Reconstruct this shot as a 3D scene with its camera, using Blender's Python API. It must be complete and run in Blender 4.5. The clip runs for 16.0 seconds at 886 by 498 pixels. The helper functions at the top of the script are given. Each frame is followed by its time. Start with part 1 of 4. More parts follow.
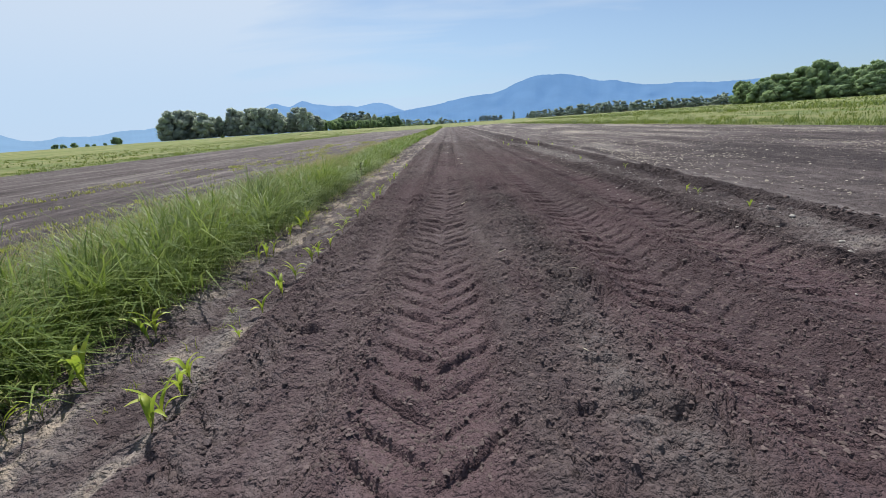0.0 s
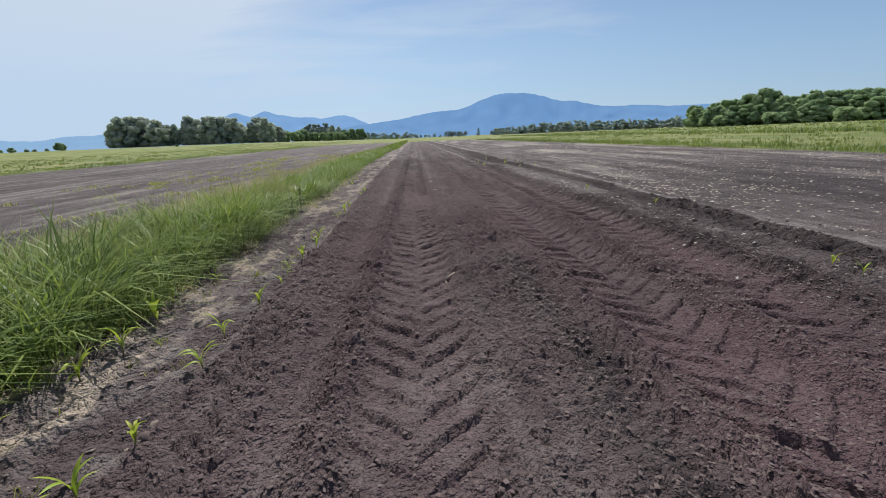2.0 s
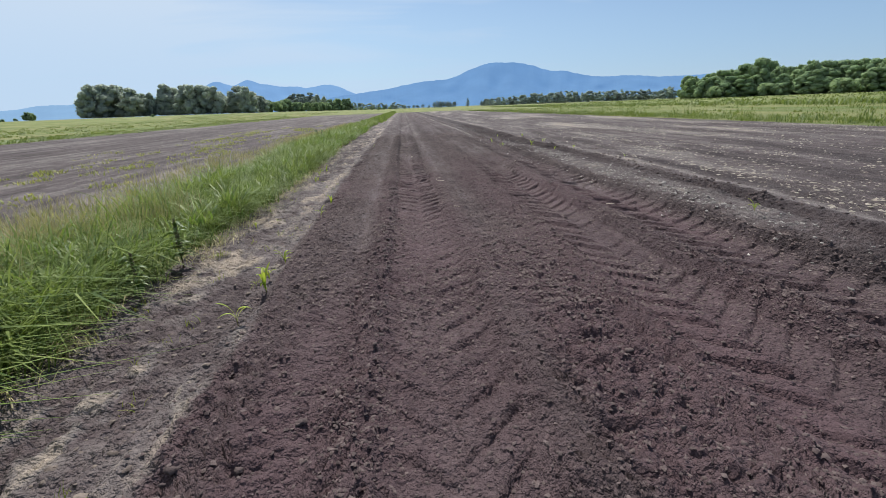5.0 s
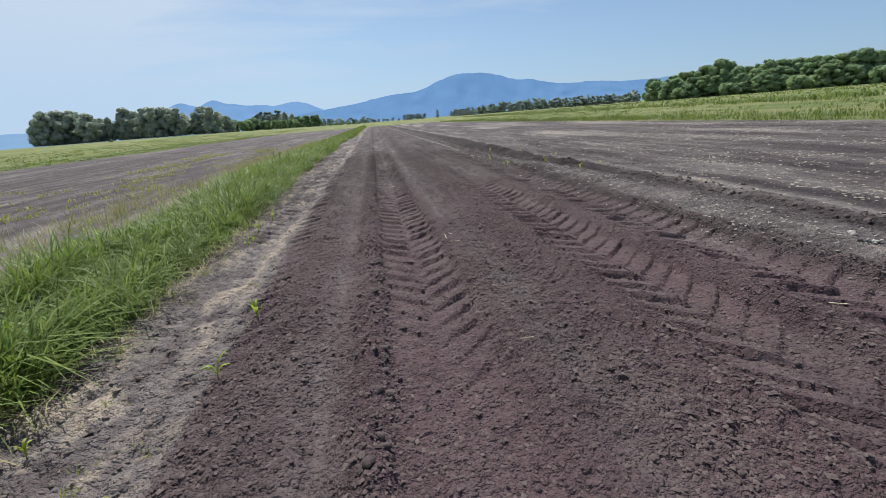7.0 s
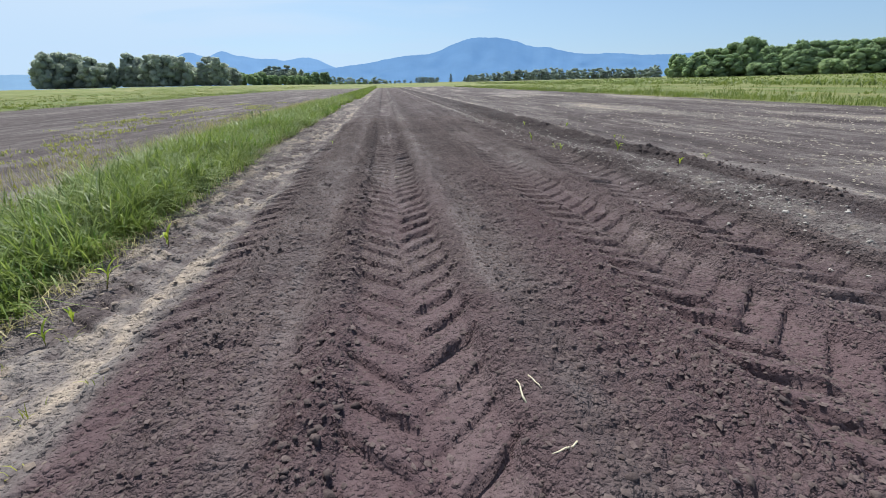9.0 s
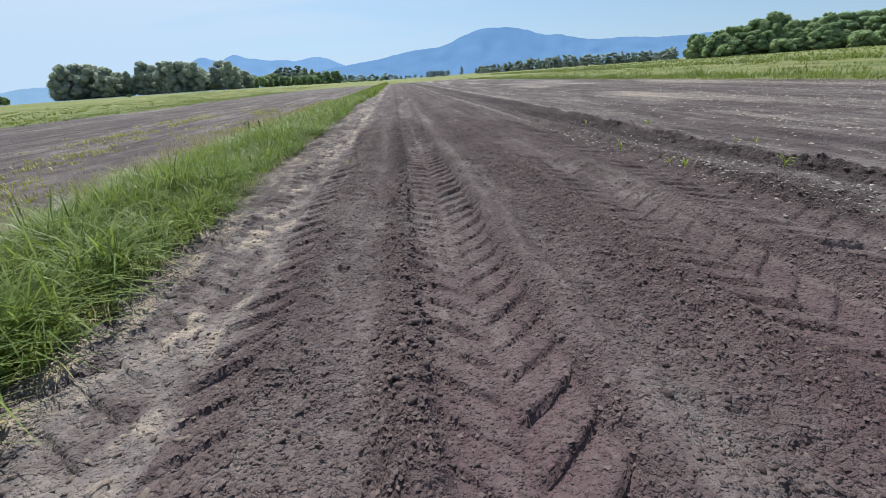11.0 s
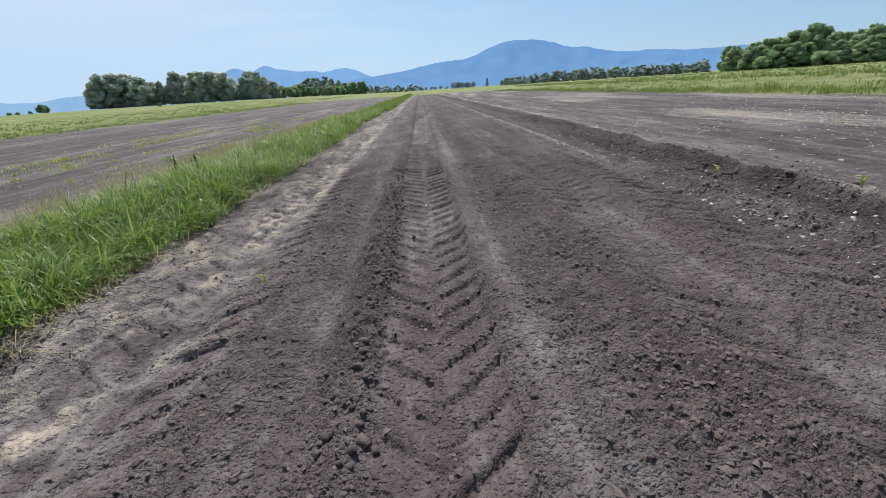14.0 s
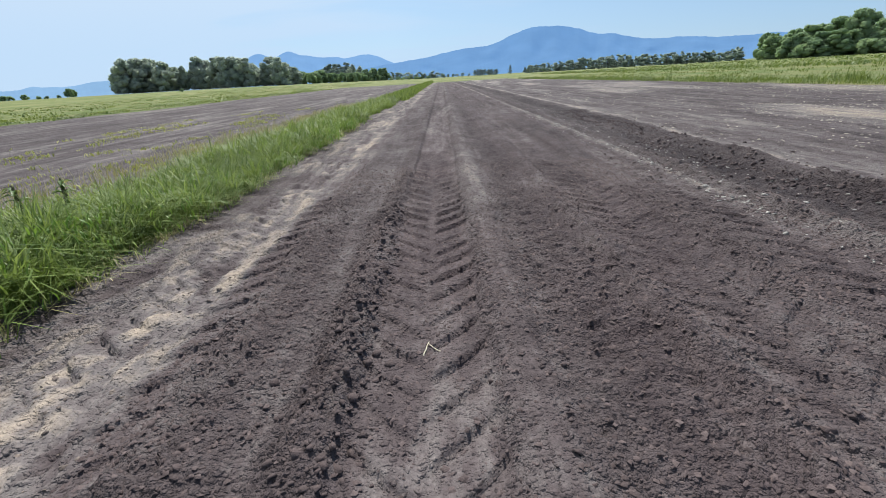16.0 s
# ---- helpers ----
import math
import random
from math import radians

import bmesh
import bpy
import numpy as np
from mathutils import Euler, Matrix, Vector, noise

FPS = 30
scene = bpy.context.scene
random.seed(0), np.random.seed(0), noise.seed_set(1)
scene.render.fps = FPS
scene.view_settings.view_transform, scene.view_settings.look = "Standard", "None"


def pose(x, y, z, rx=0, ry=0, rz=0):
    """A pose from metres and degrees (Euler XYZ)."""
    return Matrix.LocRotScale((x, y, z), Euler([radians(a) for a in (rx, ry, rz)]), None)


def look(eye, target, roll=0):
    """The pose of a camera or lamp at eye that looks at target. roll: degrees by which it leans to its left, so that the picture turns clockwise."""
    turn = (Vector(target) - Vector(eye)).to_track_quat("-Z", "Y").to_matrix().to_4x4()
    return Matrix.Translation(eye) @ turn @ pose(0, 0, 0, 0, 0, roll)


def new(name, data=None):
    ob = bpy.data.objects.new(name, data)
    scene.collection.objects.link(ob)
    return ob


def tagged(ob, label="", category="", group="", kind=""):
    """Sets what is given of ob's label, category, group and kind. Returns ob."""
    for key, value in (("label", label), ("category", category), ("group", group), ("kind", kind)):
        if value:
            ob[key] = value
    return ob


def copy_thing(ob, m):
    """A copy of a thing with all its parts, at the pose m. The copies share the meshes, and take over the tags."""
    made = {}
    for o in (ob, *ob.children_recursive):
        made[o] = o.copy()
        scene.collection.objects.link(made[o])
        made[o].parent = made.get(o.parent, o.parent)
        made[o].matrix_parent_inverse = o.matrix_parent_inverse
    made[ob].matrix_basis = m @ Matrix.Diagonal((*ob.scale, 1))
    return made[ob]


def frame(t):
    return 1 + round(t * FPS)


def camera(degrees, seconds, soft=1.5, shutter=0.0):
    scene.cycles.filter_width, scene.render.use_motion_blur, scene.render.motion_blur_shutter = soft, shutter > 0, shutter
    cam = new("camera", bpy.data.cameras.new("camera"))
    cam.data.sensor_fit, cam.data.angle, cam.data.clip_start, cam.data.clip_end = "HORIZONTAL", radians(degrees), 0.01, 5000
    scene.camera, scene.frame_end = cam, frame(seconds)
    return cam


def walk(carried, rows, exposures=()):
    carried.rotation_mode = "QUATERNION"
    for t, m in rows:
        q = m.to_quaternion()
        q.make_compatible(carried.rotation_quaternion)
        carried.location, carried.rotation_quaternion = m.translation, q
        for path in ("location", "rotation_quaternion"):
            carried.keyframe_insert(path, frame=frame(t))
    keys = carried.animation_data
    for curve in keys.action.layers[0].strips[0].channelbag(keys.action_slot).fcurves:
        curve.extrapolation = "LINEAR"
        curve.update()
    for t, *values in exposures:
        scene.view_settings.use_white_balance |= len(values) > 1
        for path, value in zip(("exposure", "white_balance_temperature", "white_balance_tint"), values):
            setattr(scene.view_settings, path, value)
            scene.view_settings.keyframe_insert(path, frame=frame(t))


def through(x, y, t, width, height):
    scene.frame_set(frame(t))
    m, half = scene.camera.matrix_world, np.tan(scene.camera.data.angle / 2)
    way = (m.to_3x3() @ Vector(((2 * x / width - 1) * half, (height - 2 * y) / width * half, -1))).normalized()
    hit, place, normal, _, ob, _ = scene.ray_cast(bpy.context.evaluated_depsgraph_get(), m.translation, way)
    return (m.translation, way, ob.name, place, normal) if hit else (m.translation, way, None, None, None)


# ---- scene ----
cam = camera(88.3, 16.0, soft=0.9)
PATH = [
    (0, (0.162, 0.072, 1.43), (0.101, 2.0, 0.901), -4.1),
    (0.5, (0.149, 0.954, 1.466), (0.092, 2.895, 0.985), -4.3),
    (1, (0.083, 1.8, 1.449), (0.066, 3.741, 0.966), -3.2),
    (1.5, (0.09, 2.699, 1.459), (0.138, 4.642, 0.987), -2.5),
    (2, (0.032, 3.548, 1.447), (0.131, 5.488, 0.968), -2.5),
    (2.5, (0.067, 4.427, 1.45), (0.217, 6.37, 1.002), -2.6),
    (3, (0.001, 5.274, 1.459), (0.136, 7.222, 1.025), -3.0),
    (3.5, (-0.021, 6.148, 1.426), (0.117, 8.093, 0.981), -2.6),
    (6, (-0.342, 10.962, 1.49), (-0.198, 12.845, 0.832), -2.4),
    (6.5, (-0.381, 11.887, 1.476), (-0.194, 13.78, 0.859), -3.8),
    (7, (-0.31, 12.821, 1.484), (-0.067, 14.727, 0.927), -4.7),
    (7.5, (-0.302, 13.796, 1.464), (-0.062, 15.7, 0.902), -4.0),
    (8, (-0.175, 14.758, 1.419), (0.07, 16.651, 0.822), -3.1),
    (8.5, (-0.145, 15.661, 1.392), (0.077, 17.54, 0.743), -1.6),
    (9, (-0.098, 16.553, 1.361), (0.115, 18.419, 0.673), -1.5),
    (11.5, (-0.458, 20.382, 1.443), (-0.318, 22.246, 0.733), -4.8),
    (12, (-0.438, 21.156, 1.47), (-0.121, 23.009, 0.788), -5.0),
    (12.5, (-0.264, 21.947, 1.423), (0.151, 23.767, 0.705), -4.7),
    (13, (-0.179, 22.753, 1.414), (0.181, 24.57, 0.66), -5.2),
    (13.5, (-0.042, 23.626, 1.428), (0.164, 25.472, 0.686), -5.1),
    (14, (-0.011, 24.545, 1.432), (0.039, 26.432, 0.77), -3.9),
    (14.5, (0.088, 25.445, 1.444), (0.093, 27.342, 0.809), -4.1),
    (15, (0.112, 26.357, 1.434), (0.079, 28.247, 0.782), -4.1),
    (15.5, (0.154, 27.301, 1.435), (0.122, 29.185, 0.764), -3.9),
    (16, (0.135, 28.24, 1.435), (0.102, 30.112, 0.731), -3.5),
]
walk(cam, [(t, look(eye, target, roll)) for t, eye, target, roll in PATH],
     [(0, 0.46, 6540, 10), (0.5, 0.37, 6600, 10), (1.0, 0.28, 6620, 10), (1.5, 0.33, 6620, 10), (2.5, 0.37, 6620, 10), (3.5, 0.33, 6620, 10), (6, 0.50, 6480, 9), (6.5, 0.35, 6480, 9), (7, 0.36, 6460, 9), (7.5, 0.29, 6460, 9), (8, 0.35, 6460, 9), (8.5, 0.40, 6440, 8.5), (9, 0.57, 6420, 8),
      (11.5, 0.46, 6420, 8), (12, 0.36, 6420, 8), (12.5, 0.48, 6420, 8), (13, 0.60, 6420, 8), (13.5, 0.58, 6420, 8), (14, 0.50, 6420, 8), (14.5, 0.42, 6440, 8), (15, 0.43, 6440, 8), (15.5, 0.41, 6440, 8), (16, 0.54, 6420, 8)])

# ---- world, sun, exposure ----
SUN_AZ, SUN_EL = -6.0, 53.0   # degrees right of +y, above the horizon
world = bpy.data.worlds.new("sky_world")
scene.world = world
world.use_nodes = True


def nodes_of(tree):
    tree.nodes.clear()
    return tree.nodes, tree.links


def build_world():
    n, l = nodes_of(world.node_tree)
    out = n.new("ShaderNodeOutputWorld")
    bg = n.new("ShaderNodeBackground")
    sky = n.new("ShaderNodeTexSky")
    sky.sky_type = "NISHITA"
    sky.sun_disc = False
    sky.sun_elevation = radians(SUN_EL)
    sky.sun_rotation = radians(SUN_AZ)
    sky.altitude = 200.0
    sky.air_density, sky.dust_density, sky.ozone_density = 1.0, 0.2, 3.0
    co = n.new("ShaderNodeTexCoord")
    # thin streaky cloud on a plane high above: direction divided by its height
    sep = n.new("ShaderNodeSeparateXYZ")
    l.new(co.outputs["Generated"], sep.inputs[0])
    up = n.new("ShaderNodeMath"); up.operation = "MAXIMUM"; up.inputs[1].default_value = 0.0
    l.new(sep.outputs["Z"], up.inputs[0])
    add = n.new("ShaderNodeMath"); add.operation = "ADD"; add.inputs[1].default_value = 0.10
    l.new(up.outputs[0], add.inputs[0])
    dx = n.new("ShaderNodeMath"); dx.operation = "DIVIDE"
    dy = n.new("ShaderNodeMath"); dy.operation = "DIVIDE"
    l.new(sep.outputs["X"], dx.inputs[0]); l.new(add.outputs[0], dx.inputs[1])
    l.new(sep.outputs["Y"], dy.inputs[0]); l.new(add.outputs[0], dy.inputs[1])
    com = n.new("ShaderNodeCombineXYZ")
    l.new(dx.outputs[0], com.inputs[0]); l.new(dy.outputs[0], com.inputs[1])
    mp = n.new("ShaderNodeMapping")
    mp.inputs["Rotation"].default_value = (0, 0, radians(14))
    mp.inputs["Scale"].default_value = (0.42, 1.0, 1.0)
    mp.inputs["Location"].default_value = (1.7, 0.4, 0.0)
    l.new(com.outputs[0], mp.inputs[0])
    no = n.new("ShaderNodeTexNoise")
    no.inputs["Scale"].default_value = 0.95
    no.inputs["Detail"].default_value = 7.0
    no.inputs["Roughness"].default_value = 0.55
    no.inputs["Distortion"].default_value = 0.4
    l.new(mp.outputs[0], no.inputs["Vector"])
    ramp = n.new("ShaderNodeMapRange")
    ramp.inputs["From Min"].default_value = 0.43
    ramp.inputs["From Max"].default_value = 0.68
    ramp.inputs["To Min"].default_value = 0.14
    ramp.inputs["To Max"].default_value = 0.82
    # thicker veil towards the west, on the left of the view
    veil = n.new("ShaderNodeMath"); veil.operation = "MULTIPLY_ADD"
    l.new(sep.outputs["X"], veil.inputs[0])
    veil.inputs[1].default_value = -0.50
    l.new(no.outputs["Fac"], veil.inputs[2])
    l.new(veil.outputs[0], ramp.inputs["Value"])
    mix = n.new("ShaderNodeMix"); mix.data_type = "RGBA"
    l.new(ramp.outputs[0], mix.inputs[0])
    l.new(sky.outputs[0], mix.inputs[6])
    mix.inputs[7].default_value = (7.3, 7.9, 8.8, 1)
    low = n.new("ShaderNodeMapRange")
    low.interpolation_type = "SMOOTHERSTEP"
    for key, v in (("From Min", 0.0), ("From Max", 0.32), ("To Min", 0.72), ("To Max", 0.06)):
        low.inputs[key].default_value = v
    l.new(up.outputs[0], low.inputs["Value"])
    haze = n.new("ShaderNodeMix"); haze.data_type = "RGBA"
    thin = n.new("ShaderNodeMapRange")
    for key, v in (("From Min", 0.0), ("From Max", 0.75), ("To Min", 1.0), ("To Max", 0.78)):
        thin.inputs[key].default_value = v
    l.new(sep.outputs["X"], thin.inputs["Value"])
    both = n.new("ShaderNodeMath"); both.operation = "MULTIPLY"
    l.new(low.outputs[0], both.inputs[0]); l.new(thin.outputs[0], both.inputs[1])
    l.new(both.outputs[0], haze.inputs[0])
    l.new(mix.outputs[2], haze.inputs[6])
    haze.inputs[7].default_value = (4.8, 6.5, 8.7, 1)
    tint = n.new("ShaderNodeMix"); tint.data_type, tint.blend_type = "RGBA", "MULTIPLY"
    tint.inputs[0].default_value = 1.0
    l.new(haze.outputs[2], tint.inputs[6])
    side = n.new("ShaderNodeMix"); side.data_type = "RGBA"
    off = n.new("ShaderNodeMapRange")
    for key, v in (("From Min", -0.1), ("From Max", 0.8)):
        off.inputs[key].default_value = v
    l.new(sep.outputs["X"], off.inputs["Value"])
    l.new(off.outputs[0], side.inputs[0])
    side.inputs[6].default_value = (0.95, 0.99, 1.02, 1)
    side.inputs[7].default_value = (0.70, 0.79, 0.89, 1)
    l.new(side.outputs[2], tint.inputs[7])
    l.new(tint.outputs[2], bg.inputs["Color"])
    bg.inputs["Strength"].default_value = 0.074
    l.new(bg.outputs[0], out.inputs[0])


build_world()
sun_data = bpy.data.lights.new("sun", "SUN")
sun_data.energy, sun_data.angle, sun_data.color = 5.0, radians(0.55), (1.0, 0.97, 0.93)
sun = new("sun", sun_data)
_az, _el = radians(SUN_AZ), radians(SUN_EL)
_toward = Vector((math.sin(_az) * math.cos(_el), math.cos(_az) * math.cos(_el), math.sin(_el)))
sun.matrix_world = look(_toward * 50, (0, 0, 0))

rng = np.random.default_rng(7)


# ---- noise and mesh helpers ----
def lattice(ix, iy, seed):
    h = (ix.astype(np.int64) * 374761393 + iy.astype(np.int64) * 668265263 + seed * 974711) & 0xFFFFFFFF
    h = ((h ^ (h >> 13)) * 1274126177) & 0xFFFFFFFF
    return ((h ^ (h >> 16)) & 0xFFFF) / 65535.0


def vnoise(x, y, seed=0):
    """Smooth value noise, 0 to 1, one cell to the metre."""
    fx, fy = np.floor(x), np.floor(y)
    u, v = x - fx, y - fy
    u, v = u * u * (3 - 2 * u), v * v * (3 - 2 * v)
    a = lattice(fx, fy, seed) * (1 - u) + lattice(fx + 1, fy, seed) * u
    b = lattice(fx, fy + 1, seed) * (1 - u) + lattice(fx + 1, fy + 1, seed) * u
    return a * (1 - v) + b * v


def domes(x, y, cell, seed, share=0.6):
    """Rounded lumps, 0 to 1, one to a cell in a share of the cells."""
    x, y = x / cell, y / cell
    fx, fy = np.floor(x), np.floor(y)
    best = np.zeros_like(x)
    for i in (-1, 0, 1):
        for j in (-1, 0, 1):
            a, b = fx + i, fy + j
            px, py = a + 0.15 + 0.7 * lattice(a, b, seed), b + 0.15 + 0.7 * lattice(a, b, seed + 1)
            r = 0.30 + 0.45 * lattice(a, b, seed + 2)
            on = lattice(a, b, seed + 3) < share
            d2 = ((x - px) ** 2 + (y - py) ** 2 * 1.2) / (r * r)
            best = np.maximum(best, np.where(on & (d2 < 1), r * np.clip(1 - d2, 0, 1) ** 0.8, 0))
    return best


def step(a, b, x):
    s = np.clip((x - a) / (b - a), 0, 1)
    return s * s * (3 - 2 * s)


def bell(x, c, w):
    return np.exp(-(((x - c) / w) ** 2))


def mesh_from(name, verts, quads=None, tris=None, smooth=False):
    """A mesh from numpy arrays of vertices, quads and triangles."""
    me = bpy.data.meshes.new(name)
    verts = np.asarray(verts, dtype=np.float32)
    quads = np.zeros((0, 4), np.int32) if quads is None else np.asarray(quads, np.int32)
    tris = np.zeros((0, 3), np.int32) if tris is None else np.asarray(tris, np.int32)
    me.vertices.add(len(verts))
    me.vertices.foreach_set("co", verts.ravel())
    loops = np.concatenate([quads.ravel(), tris.ravel()])
    me.loops.add(len(loops))
    me.loops.foreach_set("vertex_index", loops)
    starts = np.concatenate([np.arange(len(quads)) * 4, len(quads) * 4 + np.arange(len(tris)) * 3]).astype(np.int32)
    me.polygons.add(len(starts))
    me.polygons.foreach_set("loop_start", starts)
    if smooth:
        me.polygons.foreach_set("use_smooth", np.ones(len(starts), bool))
    me.update(calc_edges=True)
    return me


def part(name, data, material, parent=None, label="", smooth=False):
    """Links a mesh or a bmesh as one object, under its thing where there is one."""
    if isinstance(data, bmesh.types.BMesh):
        bm, data = data, bpy.data.meshes.new(name)
        if smooth:
            for f in bm.faces:
                f.smooth = True
        bm.to_mesh(data)
        bm.free()
    if not data.materials:
        data.materials.append(material)
    ob = new(name, data)
    ob.parent = parent
    return tagged(ob, label)


# ---- materials ----
def material(name):
    m = bpy.data.materials.new(name)
    m.use_nodes = True
    n, l = nodes_of(m.node_tree)
    out = n.new("ShaderNodeOutputMaterial")
    return m, n, l, out


def noise_node(n, l, vec, scale, detail=4.0, rough=0.55):
    t = n.new("ShaderNodeTexNoise")
    t.inputs["Scale"].default_value, t.inputs["Detail"].default_value, t.inputs["Roughness"].default_value = scale, detail, rough
    if vec is not None:
        l.new(vec, t.inputs["Vector"])
    return t.outputs["Fac"]


def ranged(n, l, value, a, b, c=0.0, d=1.0):
    r = n.new("ShaderNodeMapRange")
    for key, v in (("From Min", a), ("From Max", b), ("To Min", c), ("To Max", d)):
        r.inputs[key].default_value = v
    l.new(value, r.inputs["Value"])
    return r.outputs[0]


def calc(n, l, op, a, b):
    m = n.new("ShaderNodeMath")
    m.operation = op
    for i, v in enumerate((a, b)):
        if isinstance(v, (int, float)):
            m.inputs[i].default_value = v
        else:
            l.new(v, m.inputs[i])
    return m.outputs[0]


def mixed(n, l, fac, a, b, mode="MIX"):
    m = n.new("ShaderNodeMix")
    m.data_type, m.blend_type = "RGBA", mode
    for i, v in ((0, fac), (6, a), (7, b)):
        if isinstance(v, (int, float)):
            m.inputs[i].default_value = v
        elif isinstance(v, tuple):
            m.inputs[i].default_value = (*v, 1) if len(v) == 3 else v
        else:
            l.new(v, m.inputs[i])
    return m.outputs[2]


def soil_material():
    m, n, l, out = material("soil")
    geo = n.new("ShaderNodeNewGeometry")
    pos = geo.outputs["Position"]
    at = n.new("ShaderNodeAttribute")
    at.attribute_name = "soil"
    sep = n.new("ShaderNodeSeparateColor")
    l.new(at.outputs["Color"], sep.inputs[0])
    dry, green, red = sep.outputs[0], sep.outputs[1], sep.outputs[2]
    # stretched along the rows, for drag streaks
    mp = n.new("ShaderNodeMapping")
    mp.inputs["Scale"].default_value = (1.0, 0.10, 1.0)
    l.new(pos, mp.inputs[0])
    streak = noise_node(n, l, mp.outputs[0], 1.6, 6.0, 0.62)
    grain = noise_node(n, l, pos, 38.0, 5.0, 0.65)
    patch = noise_node(n, l, pos, 1.3, 5.0, 0.6)
    mid = noise_node(n, l, pos, 7.0, 5.0, 0.66)
    loose = at.outputs["Alpha"]
    d = calc(n, l, "ADD", dry, calc(n, l, "MULTIPLY", ranged(n, l, streak, 0.35, 0.68, -0.24, 0.26), ranged(n, l, loose, 0.15, 0.7, 1.0, 0.5)))
    mp3 = n.new("ShaderNodeMapping")
    mp3.inputs["Scale"].default_value = (1.0, 0.16, 1.0)
    l.new(pos, mp3.inputs[0])
    fine = noise_node(n, l, mp3.outputs[0], 7.0, 5.0, 0.7)
    d = calc(n, l, "ADD", d, calc(n, l, "MULTIPLY", ranged(n, l, fine, 0.35, 0.68, -0.14, 0.20), ranged(n, l, loose, 0.15, 0.5, 1.0, 0.45)))
    d = calc(n, l, "ADD", d, ranged(n, l, patch, 0.35, 0.65, -0.09, 0.09))
    d = calc(n, l, "ADD", d, ranged(n, l, mid, 0.3, 0.7, -0.11, 0.11))
    ramp = n.new("ShaderNodeValToRGB")
    e = ramp.color_ramp.elements
    e[0].position, e[0].color = 0.0, (0.036, 0.028, 0.0288, 1)
    e[1].position, e[1].color = 1.0, (0.325, 0.270, 0.214, 1)
    k = e.new(0.35); k.color = (0.084, 0.0685, 0.0675, 1)
    k = e.new(0.65); k.color = (0.162, 0.143, 0.136, 1)
    l.new(d, ramp.inputs[0])
    col = mixed(n, l, calc(n, l, "MULTIPLY", red, 0.78), ramp.outputs[0], (0.086, 0.0540, 0.0595))
    speck = ranged(n, l, grain, 0.30, 0.72, 0.80, 1.20)
    com = n.new("ShaderNodeCombineColor")
    for i in range(3):
        l.new(speck, com.inputs[i])
    col = mixed(n, l, 1.0, col, com.outputs[0], "MULTIPLY")
    # turf under the grass and the green fields
    tone = mixed(n, l, ranged(n, l, streak, 0.35, 0.65), (0.070, 0.105, 0.022), (0.175, 0.195, 0.060))
    tone = mixed(n, l, ranged(n, l, mid, 0.3, 0.7), tone, (0.085, 0.125, 0.030))
    mp2 = n.new("ShaderNodeMapping")
    mp2.inputs["Scale"].default_value = (1.0, 0.22, 1.0)
    l.new(pos, mp2.inputs[0])
    tone = mixed(n, l, ranged(n, l, noise_node(n, l, mp2.outputs[0], 0.12, 6.0, 0.65), 0.42, 0.66), tone, (0.21, 0.20, 0.085))
    gm = ranged(n, l, calc(n, l, "ADD", green, ranged(n, l, patch, 0.3, 0.7, -0.12, 0.12)), 0.35, 0.65)
    col = mixed(n, l, gm, col, tone)
    b = n.new("ShaderNodeBsdfPrincipled")
    l.new(col, b.inputs["Base Color"])
    b.inputs["Roughness"].default_value = 0.93
    b.inputs["Specular IOR Level"].default_value = 0.18
    # crumbs of three sizes lying apart on a smoother bed, more of them where the soil is loose
    warp = n.new("ShaderNodeTexNoise")
    warp.inputs["Scale"].default_value = 30.0
    l.new(pos, warp.inputs["Vector"])
    shift = n.new("ShaderNodeVectorMath"); shift.operation = "MULTIPLY_ADD"
    l.new(warp.outputs["Color"], shift.inputs[0])
    shift.inputs[1].default_value = (0.022, 0.022, 0.022)
    l.new(pos, shift.inputs[2])
    h = calc(n, l, "MULTIPLY", noise_node(n, l, pos, 17.0, 6.0, 0.62), ranged(n, l, loose, 0.05, 0.55, 0.30, 0.75))
    bare = ranged(n, l, loose, 0.03, 0.60, 0.66, 0.05)
    for scale, tall in ((24.0, 0.62), (44.0, 0.50), (86.0, 0.28)):
        c = n.new("ShaderNodeTexVoronoi")
        c.inputs["Scale"].default_value = scale
        l.new(shift.outputs[0], c.inputs["Vector"])
        rnd = n.new("ShaderNodeSeparateColor")
        l.new(c.outputs["Color"], rnd.inputs[0])
        there = calc(n, l, "GREATER_THAN", rnd.outputs[0], bare)
        reach = ranged(n, l, rnd.outputs[1], 0.0, 1.0, 0.30, 0.62)
        dome = calc(n, l, "POWER", calc(n, l, "MAXIMUM", calc(n, l, "SUBTRACT", 1.0, calc(n, l, "DIVIDE", c.outputs["Distance"], reach)), 0.0), 0.55)
        h = calc(n, l, "ADD", h, calc(n, l, "MULTIPLY", calc(n, l, "MULTIPLY", dome, there), calc(n, l, "MULTIPLY", reach, tall)))
    bump = n.new("ShaderNodeBump")
    bump.inputs["Strength"].default_value = 1.0
    bump.inputs["Distance"].default_value = 0.060
    l.new(h, bump.inputs["Height"])
    l.new(bump.outputs[0], b.inputs["Normal"])
    l.new(b.outputs[0], out.inputs[0])
    return m


